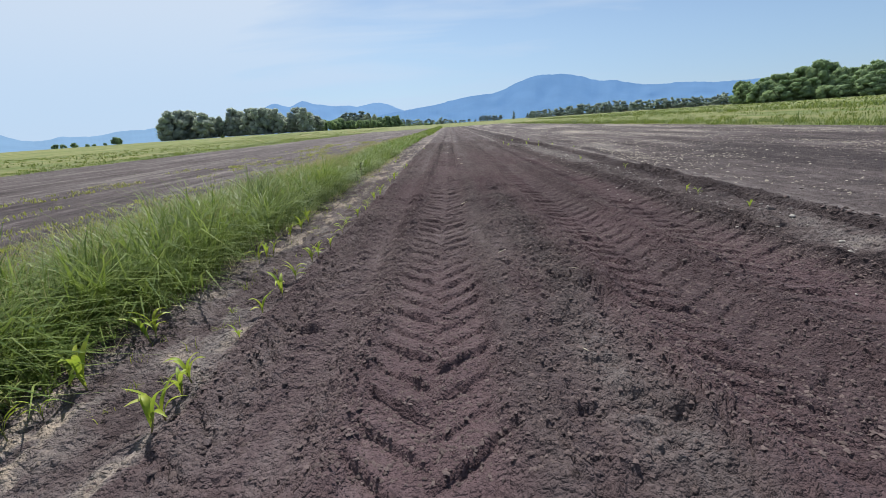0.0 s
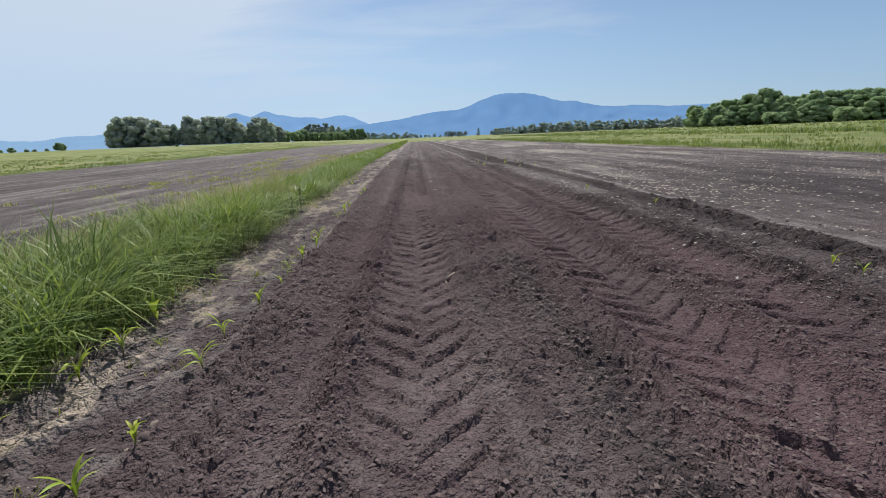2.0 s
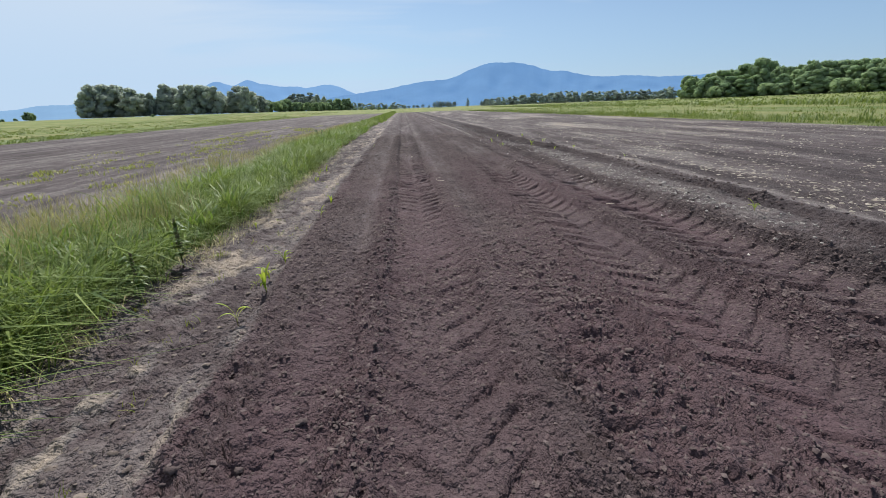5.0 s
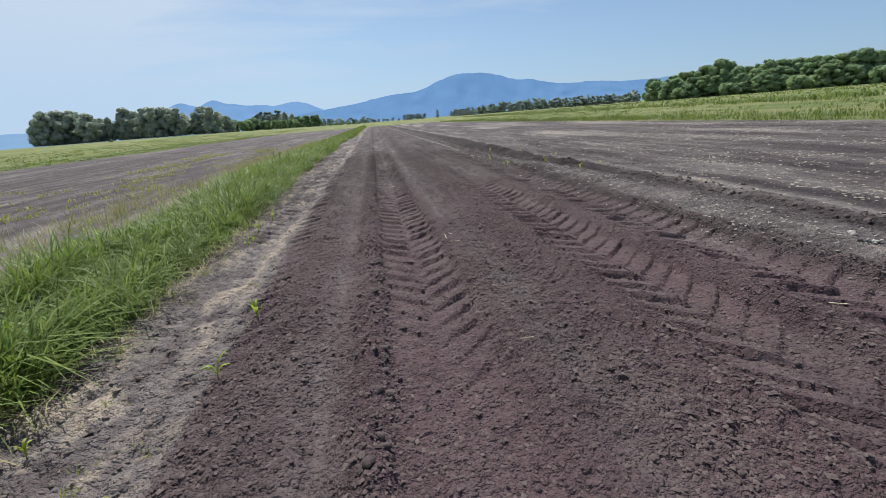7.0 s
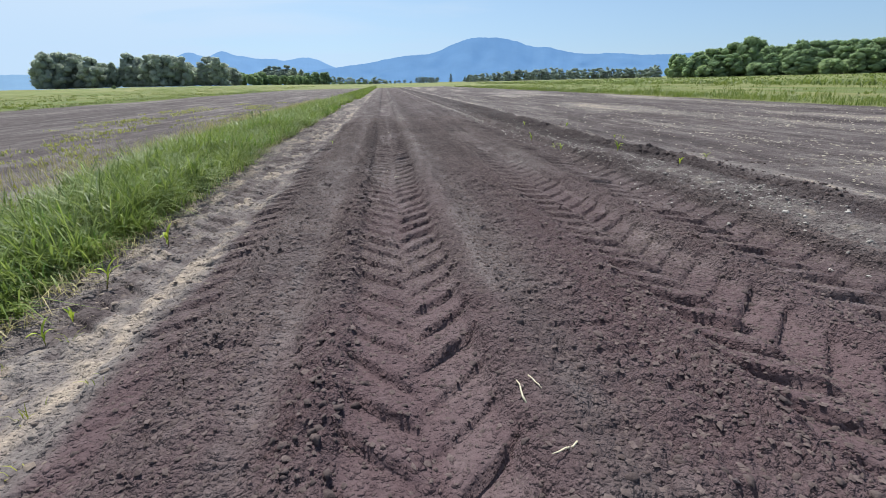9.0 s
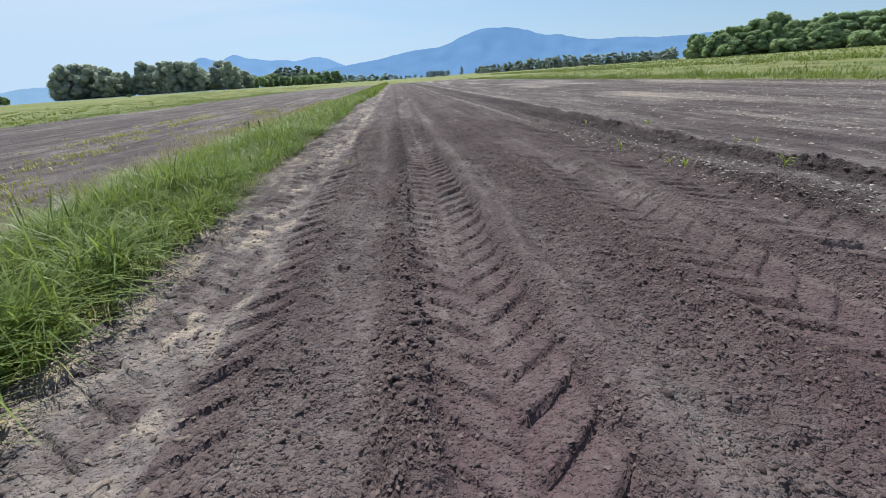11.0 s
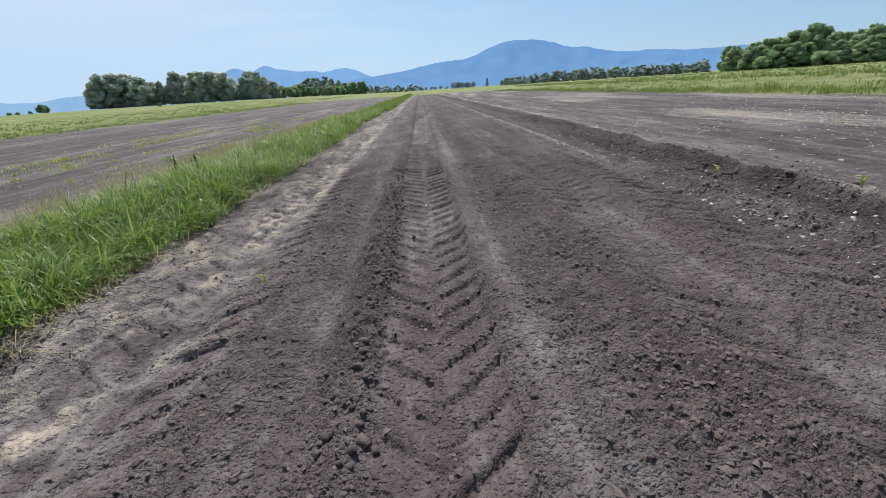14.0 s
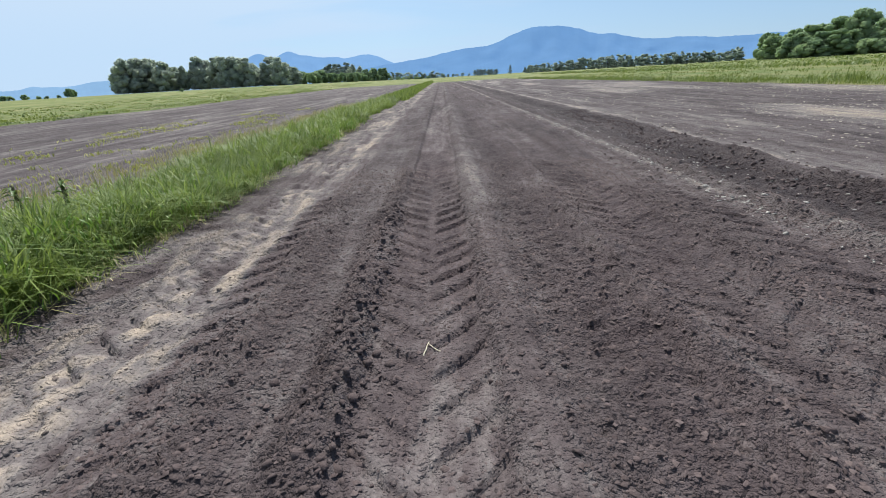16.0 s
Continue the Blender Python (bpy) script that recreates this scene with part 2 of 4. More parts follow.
def lump_material(name, dark, light, rough=0.93, grain=60.0):
    """Clods and stones: tone differs from piece to piece."""
    m, n, l, out = material(name)
    geo = n.new("ShaderNodeNewGeometry")
    t = noise_node(n, l, geo.outputs["Position"], grain, 4.0, 0.65)
    f = calc(n, l, "ADD", calc(n, l, "MULTIPLY", geo.outputs["Random Per Island"], 0.7), ranged(n, l, t, 0.3, 0.7, -0.1, 0.4))
    b = n.new("ShaderNodeBsdfPrincipled")
    l.new(mixed(n, l, f, dark, light), b.inputs["Base Color"])
    b.inputs["Roughness"].default_value = rough
    b.inputs["Specular IOR Level"].default_value = 0.2
    bump = n.new("ShaderNodeBump")
    bump.inputs["Strength"].default_value, bump.inputs["Distance"].default_value = 0.6, 0.01
    l.new(t, bump.inputs["Height"])
    l.new(bump.outputs[0], b.inputs["Normal"])
    l.new(b.outputs[0], out.inputs[0])
    return m


def leaf_material(name, low, high, through=0.4, patch_scale=0.5, patch=(0.5, 0.5, 0.5), per="island", rough=0.5, gloss=0.3):
    """Leaves and blades: tone by piece and by patch, partly see-through to light."""
    m, n, l, out = material(name)
    geo = n.new("ShaderNodeNewGeometry")
    rnd = geo.outputs["Random Per Island"]
    if per == "object":
        info = n.new("ShaderNodeObjectInfo")
        rnd = calc(n, l, "ADD", calc(n, l, "MULTIPLY", info.outputs["Random"], 0.72), calc(n, l, "MULTIPLY", rnd, 0.28))
    col = mixed(n, l, rnd, low, high)
    pn = noise_node(n, l, geo.outputs["Position"], patch_scale, 3.0, 0.55)
    col = mixed(n, l, ranged(n, l, pn, 0.42, 0.68, 0.0, 0.6), col, patch)
    b = n.new("ShaderNodeBsdfPrincipled")
    l.new(col, b.inputs["Base Color"])
    b.inputs["Roughness"].default_value = rough
    b.inputs["Specular IOR Level"].default_value = gloss
    tr = n.new("ShaderNodeBsdfTranslucent")
    l.new(mixed(n, l, 0.22, col, (0.28, 0.34, 0.04)), tr.inputs["Color"])
    mx = n.new("ShaderNodeMixShader")
    mx.inputs[0].default_value = through
    l.new(b.outputs[0], mx.inputs[1])
    l.new(tr.outputs[0], mx.inputs[2])
    l.new(mx.outputs[0], out.inputs[0])
    return m


def bark_material(name, a, b_):
    m, n, l, out = material(name)
    geo = n.new("ShaderNodeNewGeometry")
    t = noise_node(n, l, geo.outputs["Position"], 9.0, 4.0, 0.6)
    b = n.new("ShaderNodeBsdfPrincipled")
    l.new(mixed(n, l, t, a, b_), b.inputs["Base Color"])
    b.inputs["Roughness"].default_value = 0.9
    l.new(b.outputs[0], out.inputs[0])
    return m


def mountain_material(name, shade, haze_glow, strength):
    """Far wooded slopes; the blue haze of kilometres of air is put in as emission."""
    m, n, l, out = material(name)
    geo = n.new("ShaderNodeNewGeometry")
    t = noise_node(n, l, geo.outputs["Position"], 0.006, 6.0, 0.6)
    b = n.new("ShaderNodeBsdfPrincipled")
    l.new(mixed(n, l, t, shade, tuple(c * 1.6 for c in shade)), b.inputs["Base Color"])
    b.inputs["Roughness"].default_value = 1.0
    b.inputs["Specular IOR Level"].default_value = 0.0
    l.new(mixed(n, l, ranged(n, l, t, 0.35, 0.65), haze_glow, tuple(c * 1.06 for c in haze_glow)), b.inputs["Emission Color"])
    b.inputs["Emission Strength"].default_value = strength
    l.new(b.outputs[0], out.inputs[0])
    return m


SOIL = soil_material()
CLOD = lump_material("clod_soil", (0.050, 0.038, 0.037), (0.100, 0.076, 0.073))
CRUMB = lump_material("crumb_soil", (0.058, 0.043, 0.042), (0.132, 0.102, 0.097))
BIG_CLOD = lump_material("big_clod_soil", (0.050, 0.040, 0.041), (0.090, 0.071, 0.072))
FIELD_CLOD = lump_material("field_clod_soil", (0.085, 0.067, 0.064), (0.20, 0.165, 0.15))
DRY_CLOD = lump_material("dry_clod_soil", (0.075, 0.060, 0.053), (0.20, 0.162, 0.137))
STONE = lump_material("pale_stone", (0.15, 0.14, 0.128), (0.40, 0.375, 0.34), 0.85, 30.0)
GRASS = leaf_material("meadow_grass", (0.050, 0.098, 0.020), (0.255, 0.320, 0.095), 0.42, 2.2, (0.17, 0.24, 0.045), rough=0.5, gloss=0.22)
DRY_GRASS = leaf_material("dry_grass", (0.27, 0.23, 0.10), (0.50, 0.43, 0.24), 0.3, 1.5, (0.25, 0.26, 0.09))
FIELD_GREEN = leaf_material("field_green", (0.055, 0.105, 0.025), (0.17, 0.215, 0.055), 0.38, 0.12, (0.17, 0.21, 0.05))
PASTURE = leaf_material("pasture_grass", (0.10, 0.14, 0.035), (0.23, 0.26, 0.085), 0.35, 0.06, (0.15, 0.20, 0.05))
WEED = leaf_material("yellow_green_weed", (0.13, 0.17, 0.02), (0.34, 0.34, 0.06), 0.35, 1.0, (0.16, 0.22, 0.04))
YELLOW = leaf_material("yellowing_leaf", (0.20, 0.23, 0.05), (0.44, 0.42, 0.12), 0.4, 1.0, (0.24, 0.28, 0.06))
BROAD = leaf_material("broad_weed_leaf", (0.06, 0.13, 0.02), (0.18, 0.29, 0.05), 0.40, 1.2, (0.12, 0.25, 0.02))
CORN = leaf_material("corn_leaf", (0.17, 0.29, 0.03), (0.40, 0.46, 0.06), 0.45, 9.0, (0.46, 0.46, 0.07))
CORN_STEM = leaf_material("corn_stem", (0.16, 0.15, 0.06), (0.30, 0.30, 0.10), 0.15, 20.0, (0.20, 0.10, 0.06))
STRAW = leaf_material("straw", (0.50, 0.45, 0.32), (0.72, 0.67, 0.52), 0.2, 20.0, (0.6, 0.5, 0.35))
LITTER = leaf_material("crop_litter", (0.20, 0.175, 0.14), (0.44, 0.39, 0.32), 0.30, 6.0, (0.34, 0.30, 0.24))
DOCK_LEAF = leaf_material("dock_leaf", (0.05, 0.10, 0.025), (0.13, 0.20, 0.05), 0.35, 4.0, (0.09, 0.15, 0.03))
DOCK_STEM = leaf_material("dock_stem", (0.09, 0.08, 0.04), (0.17, 0.14, 0.07), 0.1, 8.0, (0.07, 0.09, 0.03))
# the four tree foliage colours are lifted and greyed to carry the distance haze
POPLAR = leaf_material("hazed_tree_leaf", (0.470, 0.530, 0.480), (0.540, 0.590, 0.510), 0.62, 0.10, (0.48, 0.53, 0.47), "object", rough=0.75, gloss=0.05)
WOOD_LEAF = leaf_material("hazed_woodland_leaf", (0.200, 0.300, 0.180), (0.350, 0.450, 0.240), 0.55, 0.05, (0.27, 0.37, 0.22), "object", rough=0.75, gloss=0.05)
DARK_LEAF = leaf_material("hazed_conifer_needle", (0.270, 0.340, 0.340), (0.350, 0.420, 0.400), 0.45, 0.08, (0.25, 0.31, 0.30), "object", rough=0.75, gloss=0.05)
FAR_LEAF = leaf_material("hazed_far_leaf", (0.260, 0.330, 0.320), (0.400, 0.470, 0.430), 0.65, 0.05, (0.30, 0.37, 0.36), "object", rough=0.75, gloss=0.05)
BARK = bark_material("bark", (0.07, 0.055, 0.045), (0.17, 0.145, 0.12))
# each range's second colour is its painted haze, given off as a blue glow
MOUNT_NEAR = mountain_material("hazed_mountain_slope", (0.030, 0.045, 0.055), (0.098, 0.215, 0.440), 0.85)
MOUNT_FAR = mountain_material("hazed_far_slope", (0.030, 0.045, 0.055), (0.150, 0.295, 0.560), 0.78)
MOUNT_PALE = mountain_material("hazed_hill_slope", (0.035, 0.050, 0.060), (0.180, 0.320, 0.530), 0.78)

# ---- ground ----
TRACK_PITCH = 0.292


def tyre(x, y, centre, half, depth, lug, shift, seed, lean=0.78, sides=(1.0, 1.0), rib=0.0):
    """Height change of a tractor tyre's print: a pressed band with a row of slanting slabs on either side of its middle.
    Each slab breaks off sharply on its near edge and falls gently away behind it; rib is the half width of a bare middle."""
    wob = 0.05 * (vnoise(y * 0.35, y * 0 + seed, seed) - 0.5) + 0.02 * (vnoise(y * 1.7, y * 0 + seed, seed + 1) - 0.5)
    u = x - centre - wob
    a = np.abs(u)
    rag = 0.05 * (vnoise(x * 9, y * 9, seed + 8) - 0.5)
    inside = 1 - step(half - 0.05, half + 0.04, a + rag)
    right = u > 0.05 * (vnoise(y * 4, y * 0 + seed, seed + 5) - 0.5)
    run = (y - lean * a * (1 + 0.25 * a / half)) / TRACK_PITCH + np.where(right, 0.5, 0.0) + shift
    run = run + 0.14 * (vnoise(x * 3, y * 3, seed + 2) - 0.5) + 0.06 * (vnoise(x * 10, y * 10, seed + 6) - 0.5)
    p = run - np.floor(run)
    row = np.floor(run) + np.where(right, 1000, 0)
    kept = 0.55 + 0.55 * lattice(row, row * 0 + seed, seed + 9)
    q = np.clip(p / 0.065, 0, 1)
    saw = np.where(p < 0.065, q, 1 - np.clip((p - 0.065) / 0.90, 0, 1) ** 1.8)
    worn = 0.72 + 0.30 * vnoise(x * 6, y * 5, seed + 4) + 0.22 * vnoise(x * 17, y * 15, seed + 7)
    clear = step(0.10, 0.45, vnoise(x * 1.3 + 5, y * 0.6, seed + 3)) * 0.55 + 0.45
    body = step(rib, rib + 0.06, a + rag) if rib else 0.45 + 0.55 * step(0.02, 0.07, a + rag)
    saw = saw * worn * clear * kept * body * np.where(right, sides[1], sides[0])
    return inside, inside * (-depth + lug * saw)


def surface(x, y):
    """Height of the soil and its masks (dryness, turf, redness) at x, y."""
    n1, n2 = vnoise(x * 1.6, y * 1.6, 1), vnoise(x * 4.7, y * 4.7, 2)
    n3, n4, n5 = vnoise(x * 11, y * 11, 3), vnoise(x * 23, y * 23, 4), vnoise(x * 41, y * 41, 5)
    lump = 1 - np.abs(2 * n3 - 1)
    long1 = vnoise(x * 3.2, y * 0.35, 6)
    near = (1 - step(7, 10, x)) * step(-7, -5, x)
    # how loose and cloddy: tilled land, bare crust, tracks
    edge = -1.40 + 0.10 * (vnoise(y * 0.9, x * 0, 8) - 0.5) - 0.15 * step(13, 19, y)
    tilled = step(edge - 0.07, edge + 0.05, x) * (1 - step(5.0, 5.3, x))
    band = 0.85 + 0.25 * bell(x, -0.52, 0.15) + 0.15 * bell(x, -1.2, 0.2) + 0.12 * bell(x, 1.15, 0.35) + 0.5 * bell(x, 3.55, 0.35) + 0.8 * bell(x, 4.75, 0.3)
    band = band - 0.40 * bell(x, -0.85, 0.12) - 0.3 * bell(x, 0.5, 0.1)
    old_path = step(20, 26, y)
    loose = 0.22 + 0.30 * step(-2.7, -2.5, x) * (1 - step(edge - 0.1, edge, x)) * (1 - 0.4 * old_path) + tilled * band * (0.6 + 0.8 * n1)
    loose = loose * (1 - 0.38 * tilled * step(11.5, 14.5, y))
    z = loose * (0.030 * (n2 - 0.5) + 0.040 * (lump - 0.5) + 0.036 * (n4 - 0.5) + 0.022 * (n5 - 0.5))
    z = z + loose * near * (0.016 * domes(x, y, 0.13, 301, 0.45) + 0.024 * domes(x, y, 0.075, 311, 0.65))
    z = z - loose * near * 0.008 * step(0.55, 0.85, vnoise(x * 14, y * 14, 321))
    z = z + 0.04 * (n1 - 0.5) * near + 0.035 * tilled + 0.03 * (long1 - 0.5) * tilled
    weak = 0.95 - 0.45 * step(9.5, 11.5, y) * (1 - step(15.0, 17.5, y))
    main_in, main = tyre(x, y, -0.03, 0.36, 0.042, 0.048, 0.15, 21, 0.78, (weak * (1.10 - 0.15 * step(17, 20, y)), 1.0 + 0.20 * step(15, 17, y) - 0.1 * step(25, 28, y)))
    main = main + 0.016 * main_in * (1 - step(8, 11, y))
    main = main * (1 - 0.30 * step(9.5, 12, y) * (1 - step(14, 16, y)) - 0.15 * step(27, 30, y))
    a_in, a_z = tyre(x, y, 1.88, 0.38, 0.042, 0.052, 0.4, 31, 0.78, (1.15, 0.75))
    b_in, b_z = tyre(x, y, 3.02, 0.40, 0.038, 0.050, 0.8, 41, 0.45, (1.15, 0.7))
    l_in, l_z = tyre(x, y, -1.75, 0.45, 0.026, 0.044, 0.6, 51, 0.62, (0.95, 1.05), 0.10)
    c_z = tyre(x, y, 1.10, 0.20, 0.010, 0.020, 0.2, 61)[1]
    old = step(12.5, 19.0, y)
    l_in, l_z = l_in * old, l_z * old
    early = 1 - step(7.0, 11.0, y)
    c_z = (c_z + tyre(x, y, -1.08, 0.22, 0.010, 0.032, 0.35, 63)[1]) * early
    fade = (1 - 0.40 * step(20, 27, y)) * (1 + 0.25 * bell(y, 17.5, 4.5)) * (0.55 + 0.45 * step(1, 5, y))
    a_z, b_z, a_in, b_in = a_z * fade, b_z * fade, a_in * np.minimum(fade, 1), b_in * np.minimum(fade, 1)
    calm = 1 - 0.80 * np.clip(main_in + a_in + b_in + 0.9 * l_in, 0, 1)
    calm = calm + 0.42 * main_in * step(9.0, 11.5, y) * (1 - step(15, 17.5, y)) + 0.20 * main_in * (1 - step(8, 10, y)) + 0.22 * (a_in + b_in) * (1 - step(9, 13, y))
    groove = bell(x, -0.74 + 0.03 * (n1 - 0.5), 0.08) * (0.4 + 0.6 * step(0.3, 0.6, vnoise(y * 0.9, y * 0, 64)))
    groove = groove * (1 - step(27, 38, y))
    drag = vnoise(x * 5.5, y * 0.13, 109) - 0.5
    smooth = np.clip((bell(x, 0.51 + 0.04 * (n1 - 0.5), 0.10) * step(14, 22, y) + 0.8 * groove), 0, 1) * tilled
    calm = calm * (1 - 0.65 * smooth)
    z = z * calm + main + a_z + b_z + l_z + c_z
    # earth squeezed up beside the wheels
    late = step(14, 23, y)
    z = z + (0.035 + 0.030 * late + 0.030 * n1) * bell(x, 0.51 + 0.05 * (n2 - 0.5), 0.13) + 0.030 * bell(x, -0.50, 0.10) + 0.025 * bell(x, 1.42, 0.12) + 0.030 * bell(x, 2.42, 0.14) * (1 - 0.6 * step(20, 26, y))
    z = z + 0.03 * bell(x, 3.50, 0.12)
    z = z - 0.022 * groove * tilled + 0.040 * drag * tilled * step(0.7, 1.2, x)
    # unploughed stony strip and the furrow with its broken bank, which swings nearer and widens further on
    swing = step(21, 29, y)
    far_wide = step(28, 36, y)
    strip = bell(x, 4.05 - 0.55 * swing, 0.36 - 0.10 * swing) * (1 - 0.75 * far_wide) + far_wide * bell(x, 3.22, 0.09)
    z = z + 0.03 * strip
    fx = 4.75 + 0.22 * step(11, 19, y) - 0.72 * swing + 0.40 * step(34, 42, y) + 0.10 * (vnoise(y * 0.45, x * 0 + 3, 9) - 0.5)
    fw = 0.22 + 0.10 * swing + 0.30 * far_wide
    z = z - 0.085 * bell(x, fx, fw) + (0.015 + 0.06 * (lump - 0.4) * n1) * bell(x, fx + fw + 0.10, 0.12)
    # shallow tractor lines in the worked field beyond
    fieldr = step(5.4, 6.0, x) * (1 - step(19, 19.8, x))
    z = z + fieldr * (0.05 * (vnoise(x * 1.3, y * 0.12, 71) - 0.5) + 0.02 * (n2 - 0.5))
    fieldl = step(-31, -30, x) * (1 - step(-6.6, -5.6, x))
    z = z + fieldl * 0.05 * (vnoise(x * 1.1, y * 0.10, 72) - 0.5)
    # land rises a little towards the woods
    z = z + 3.0 * step(150, 420, np.hypot(x, y)) * step(60, -160, x)
    # masks
    dry = 0.36 + 0.05 * step(14, 19, y) - 0.02 * step(23, 29, y) * tilled - 0.05 * step(1.5, 2.5, y) * (1 - step(12, 16, y)) - 0.11 * step(5.5, 8.0, y) * (1 - step(12, 15, y))
    path_strip = step(-2.75 - 0.42 * step(20, 29, y), -2.45 - 0.42 * step(20, 29, y), x) * (1 - step(edge - 0.06, edge + 0.08, x))
    dry = dry + path_strip * (0.18 + 0.16 * bell(x, -2.36, 0.14) * step(5, 9, y) + (0.30 - 0.14 * old) * (n1 - 0.5) + (0.26 - 0.10 * old) * (n2 - 0.5) - 0.07 * old + 0.06 * (1 - old))
    dry = dry + path_strip * 0.06 * step(4, 8, y)
    dry = dry + path_strip * (0.03 * step(19, 26, y) - 0.09 * step(16, 20, y) + 0.05 * (1 - step(4, 8, y))) * (1 - step(-2.15, -1.95, x))
    scab = step(0.50, 0.68, vnoise(x * 4.5 + 0.8 * n2, y * 1.7, 78)) * step(0.30, 0.62, vnoise(x * 11, y * 6, 79))
    dry = dry + path_strip * ((0.48 - 0.20 * old) * scab * (1 - 0.6 * step(-1.9, -1.6, x)) - 0.16 * step(0.52, 0.75, vnoise(x * 6, y * 4.5, 70)) - 0.10 * (1 - old) * bell(x, -1.65, 0.2))
    z = z + path_strip * (0.018 * scab + 0.026 * (n4 - 0.5) - 0.012 * step(0.58, 0.75, vnoise(x * 6, y * 4.5, 70)))
    dry = dry + tilled * (0.08 * late * (1 - step(31, 42, y)) * bell(x, 0.52, 0.11) * (0.3 + n1) + 0.05 * groove + 0.05 * main_in * (n2 - 0.6 * step(22, 27, y)) - (0.05 + 0.10 * (1 - step(11, 15, y))) * np.clip(a_in + b_in, 0, 1))
    dry = dry - tilled * (0.07 * bell(x, -0.50, 0.16) + 0.05 * bell(x, 1.0, 0.30) + 0.40 * step(1.1, 2.0, x) * (1 - step(3.45, 3.75, x)) * (1 - step(10, 18, y)) + 0.10 * bell(x, 3.50, 0.22) + 0.12 * (n1 - 0.4))
    dry = dry + tilled * 0.04 * step(19, 30, y) * (1 - step(0.2, 0.9, x)) - tilled * 0.05 * step(20, 26, y) * step(0.6, 1.0, x)
    dry = dry - 0.08 * main_in * step(19, 23, y)
    dry = dry + tilled * 0.14 * drag * step(0.5, 1.2, x)
    dry = dry + l_in * (0.10 * bell(x, -1.75, 0.09) + 0.10 * (n2 - 0.5))
    dry = dry + strip * (0.03 + 0.18 * far_wide + 0.34 * n2 * step(0.25, 0.6, n3))
    dry = dry - 0.25 * bell(x, fx + 0.1, fw + 0.08)
    dry = dry + (0.26 + 0.18 * swing) * bell(x, fx + fw + 0.28, 0.12)
    dry = dry + fieldr * (-0.26 - 0.06 * (1 - step(12, 18, y)) + 0.05 * step(20, 25, y) + 0.14 * step(18, 25, y) + 0.20 * (vnoise(x * 0.55, y * 0.05, 73) - 0.45) + 0.34 * step(0.50, 0.72, vnoise(x * 0.75, y * 0.10, 86)))
    dry = dry + fieldl * (-0.06 + 0.16 * (vnoise(x * 0.45, y * 0.04, 74) - 0.5) + 0.26 * step(0.55, 0.75, vnoise(x * 1.1, y * 0.07, 107)) * vnoise(x * 0.5, y * 0.2, 108))
    verge = step(-6.8, -5.0, x) * (1 - step(-4.6, -4.0, x))
    dry = dry + 0.22 * verge
    turf = step(-4.7, -4.2, x) * (1 - step(-2.75 - 0.42 * step(20, 29, y), -2.52 - 0.42 * step(20, 29, y), x)) * 0.75 + 0.30 * verge
    wob = 2.5 * (vnoise(y * 0.05, x * 0, 75) - 0.5)
    turf = np.maximum(turf, step(19.3, 20.2, x + 0.3 * wob))
    turf = np.maximum(turf, 1 - step(-31.0, -29.5, x + wob))
    pale = step(30, 33, x) * (1 - step(44, 48, x))
    turf = turf - 0.40 * pale * (0.5 + 0.6 * vnoise(x * 0.3, y * 0.05, 76))
    dry = dry + 0.40 * pale
    turf = np.maximum(turf, step(160, 185, y - 0.25 * np.abs(x)))
    red = tilled * np.clip(0.62 + 0.45 * step(0.4, 0.7, vnoise(x * 0.9, y * 0.5, 77)) + 0.35 * bell(x, 1.3, 0.4), 0, 1) * (1 - 0.75 * step(19, 26, y))
    red = red * (1 - 0.90 * bell(x, 1.02 + 0.2 * (n1 - 0.5), 0.26) * (1 - step(8, 11, y)) - 0.3 * bell(x, 0.66, 0.22) * step(13, 17, y) * (1 - step(20, 24, y))) * (1 - 0.35 * bell(x, -1.15, 0.14)) * (1 - 0.85 * step(3.2, 3.5, x))
    red = red * (1 - 0.40 * step(12.5, 15, y) * (bell(x, 0.66, 0.20) + bell(x, -0.80, 0.16)))
    red = red * (1 - 0.60 * bell(x, 0.50, 0.16) * (1 - step(10, 14, y)))
    red = np.maximum(red, path_strip * (0.30 - 0.25 * scab) * (1 - 0.6 * old))
    free = np.clip(loose * calm * (0.6 + 0.8 * n2), 0, 1)
    return z, np.clip(dry, 0, 1), np.clip(turf, 0, 1), np.clip(red, 0, 1), free


def spread(a, b, first, ratio):
    """Steps from a outward to b, each longer than the last by the ratio."""
    out, s, sign = [], first, 1 if b > a else -1
    while abs(b - a) > s:
        a += sign * s
        out.append(a)
        s *= ratio
    return out + [b]


def slant(x):
    """How far the grid's rows run ahead beside each print's middle, so that they follow its lugs."""
    def tent(c, half, lean):
        a = np.abs(x - c)
        rise = lean * np.minimum(a, half) * (1 + 0.25 * np.minimum(a, half) / half)
        return rise * (1 - step(half, half + 0.30, a))
    w = step(2.37, 2.53, x)
    return tent(-0.03, 0.39, 0.78) + tent(1.88, 0.41, 0.78) * (1 - w) + tent(3.02, 0.43, 0.45) * w + tent(-1.75, 0.46, 0.62)


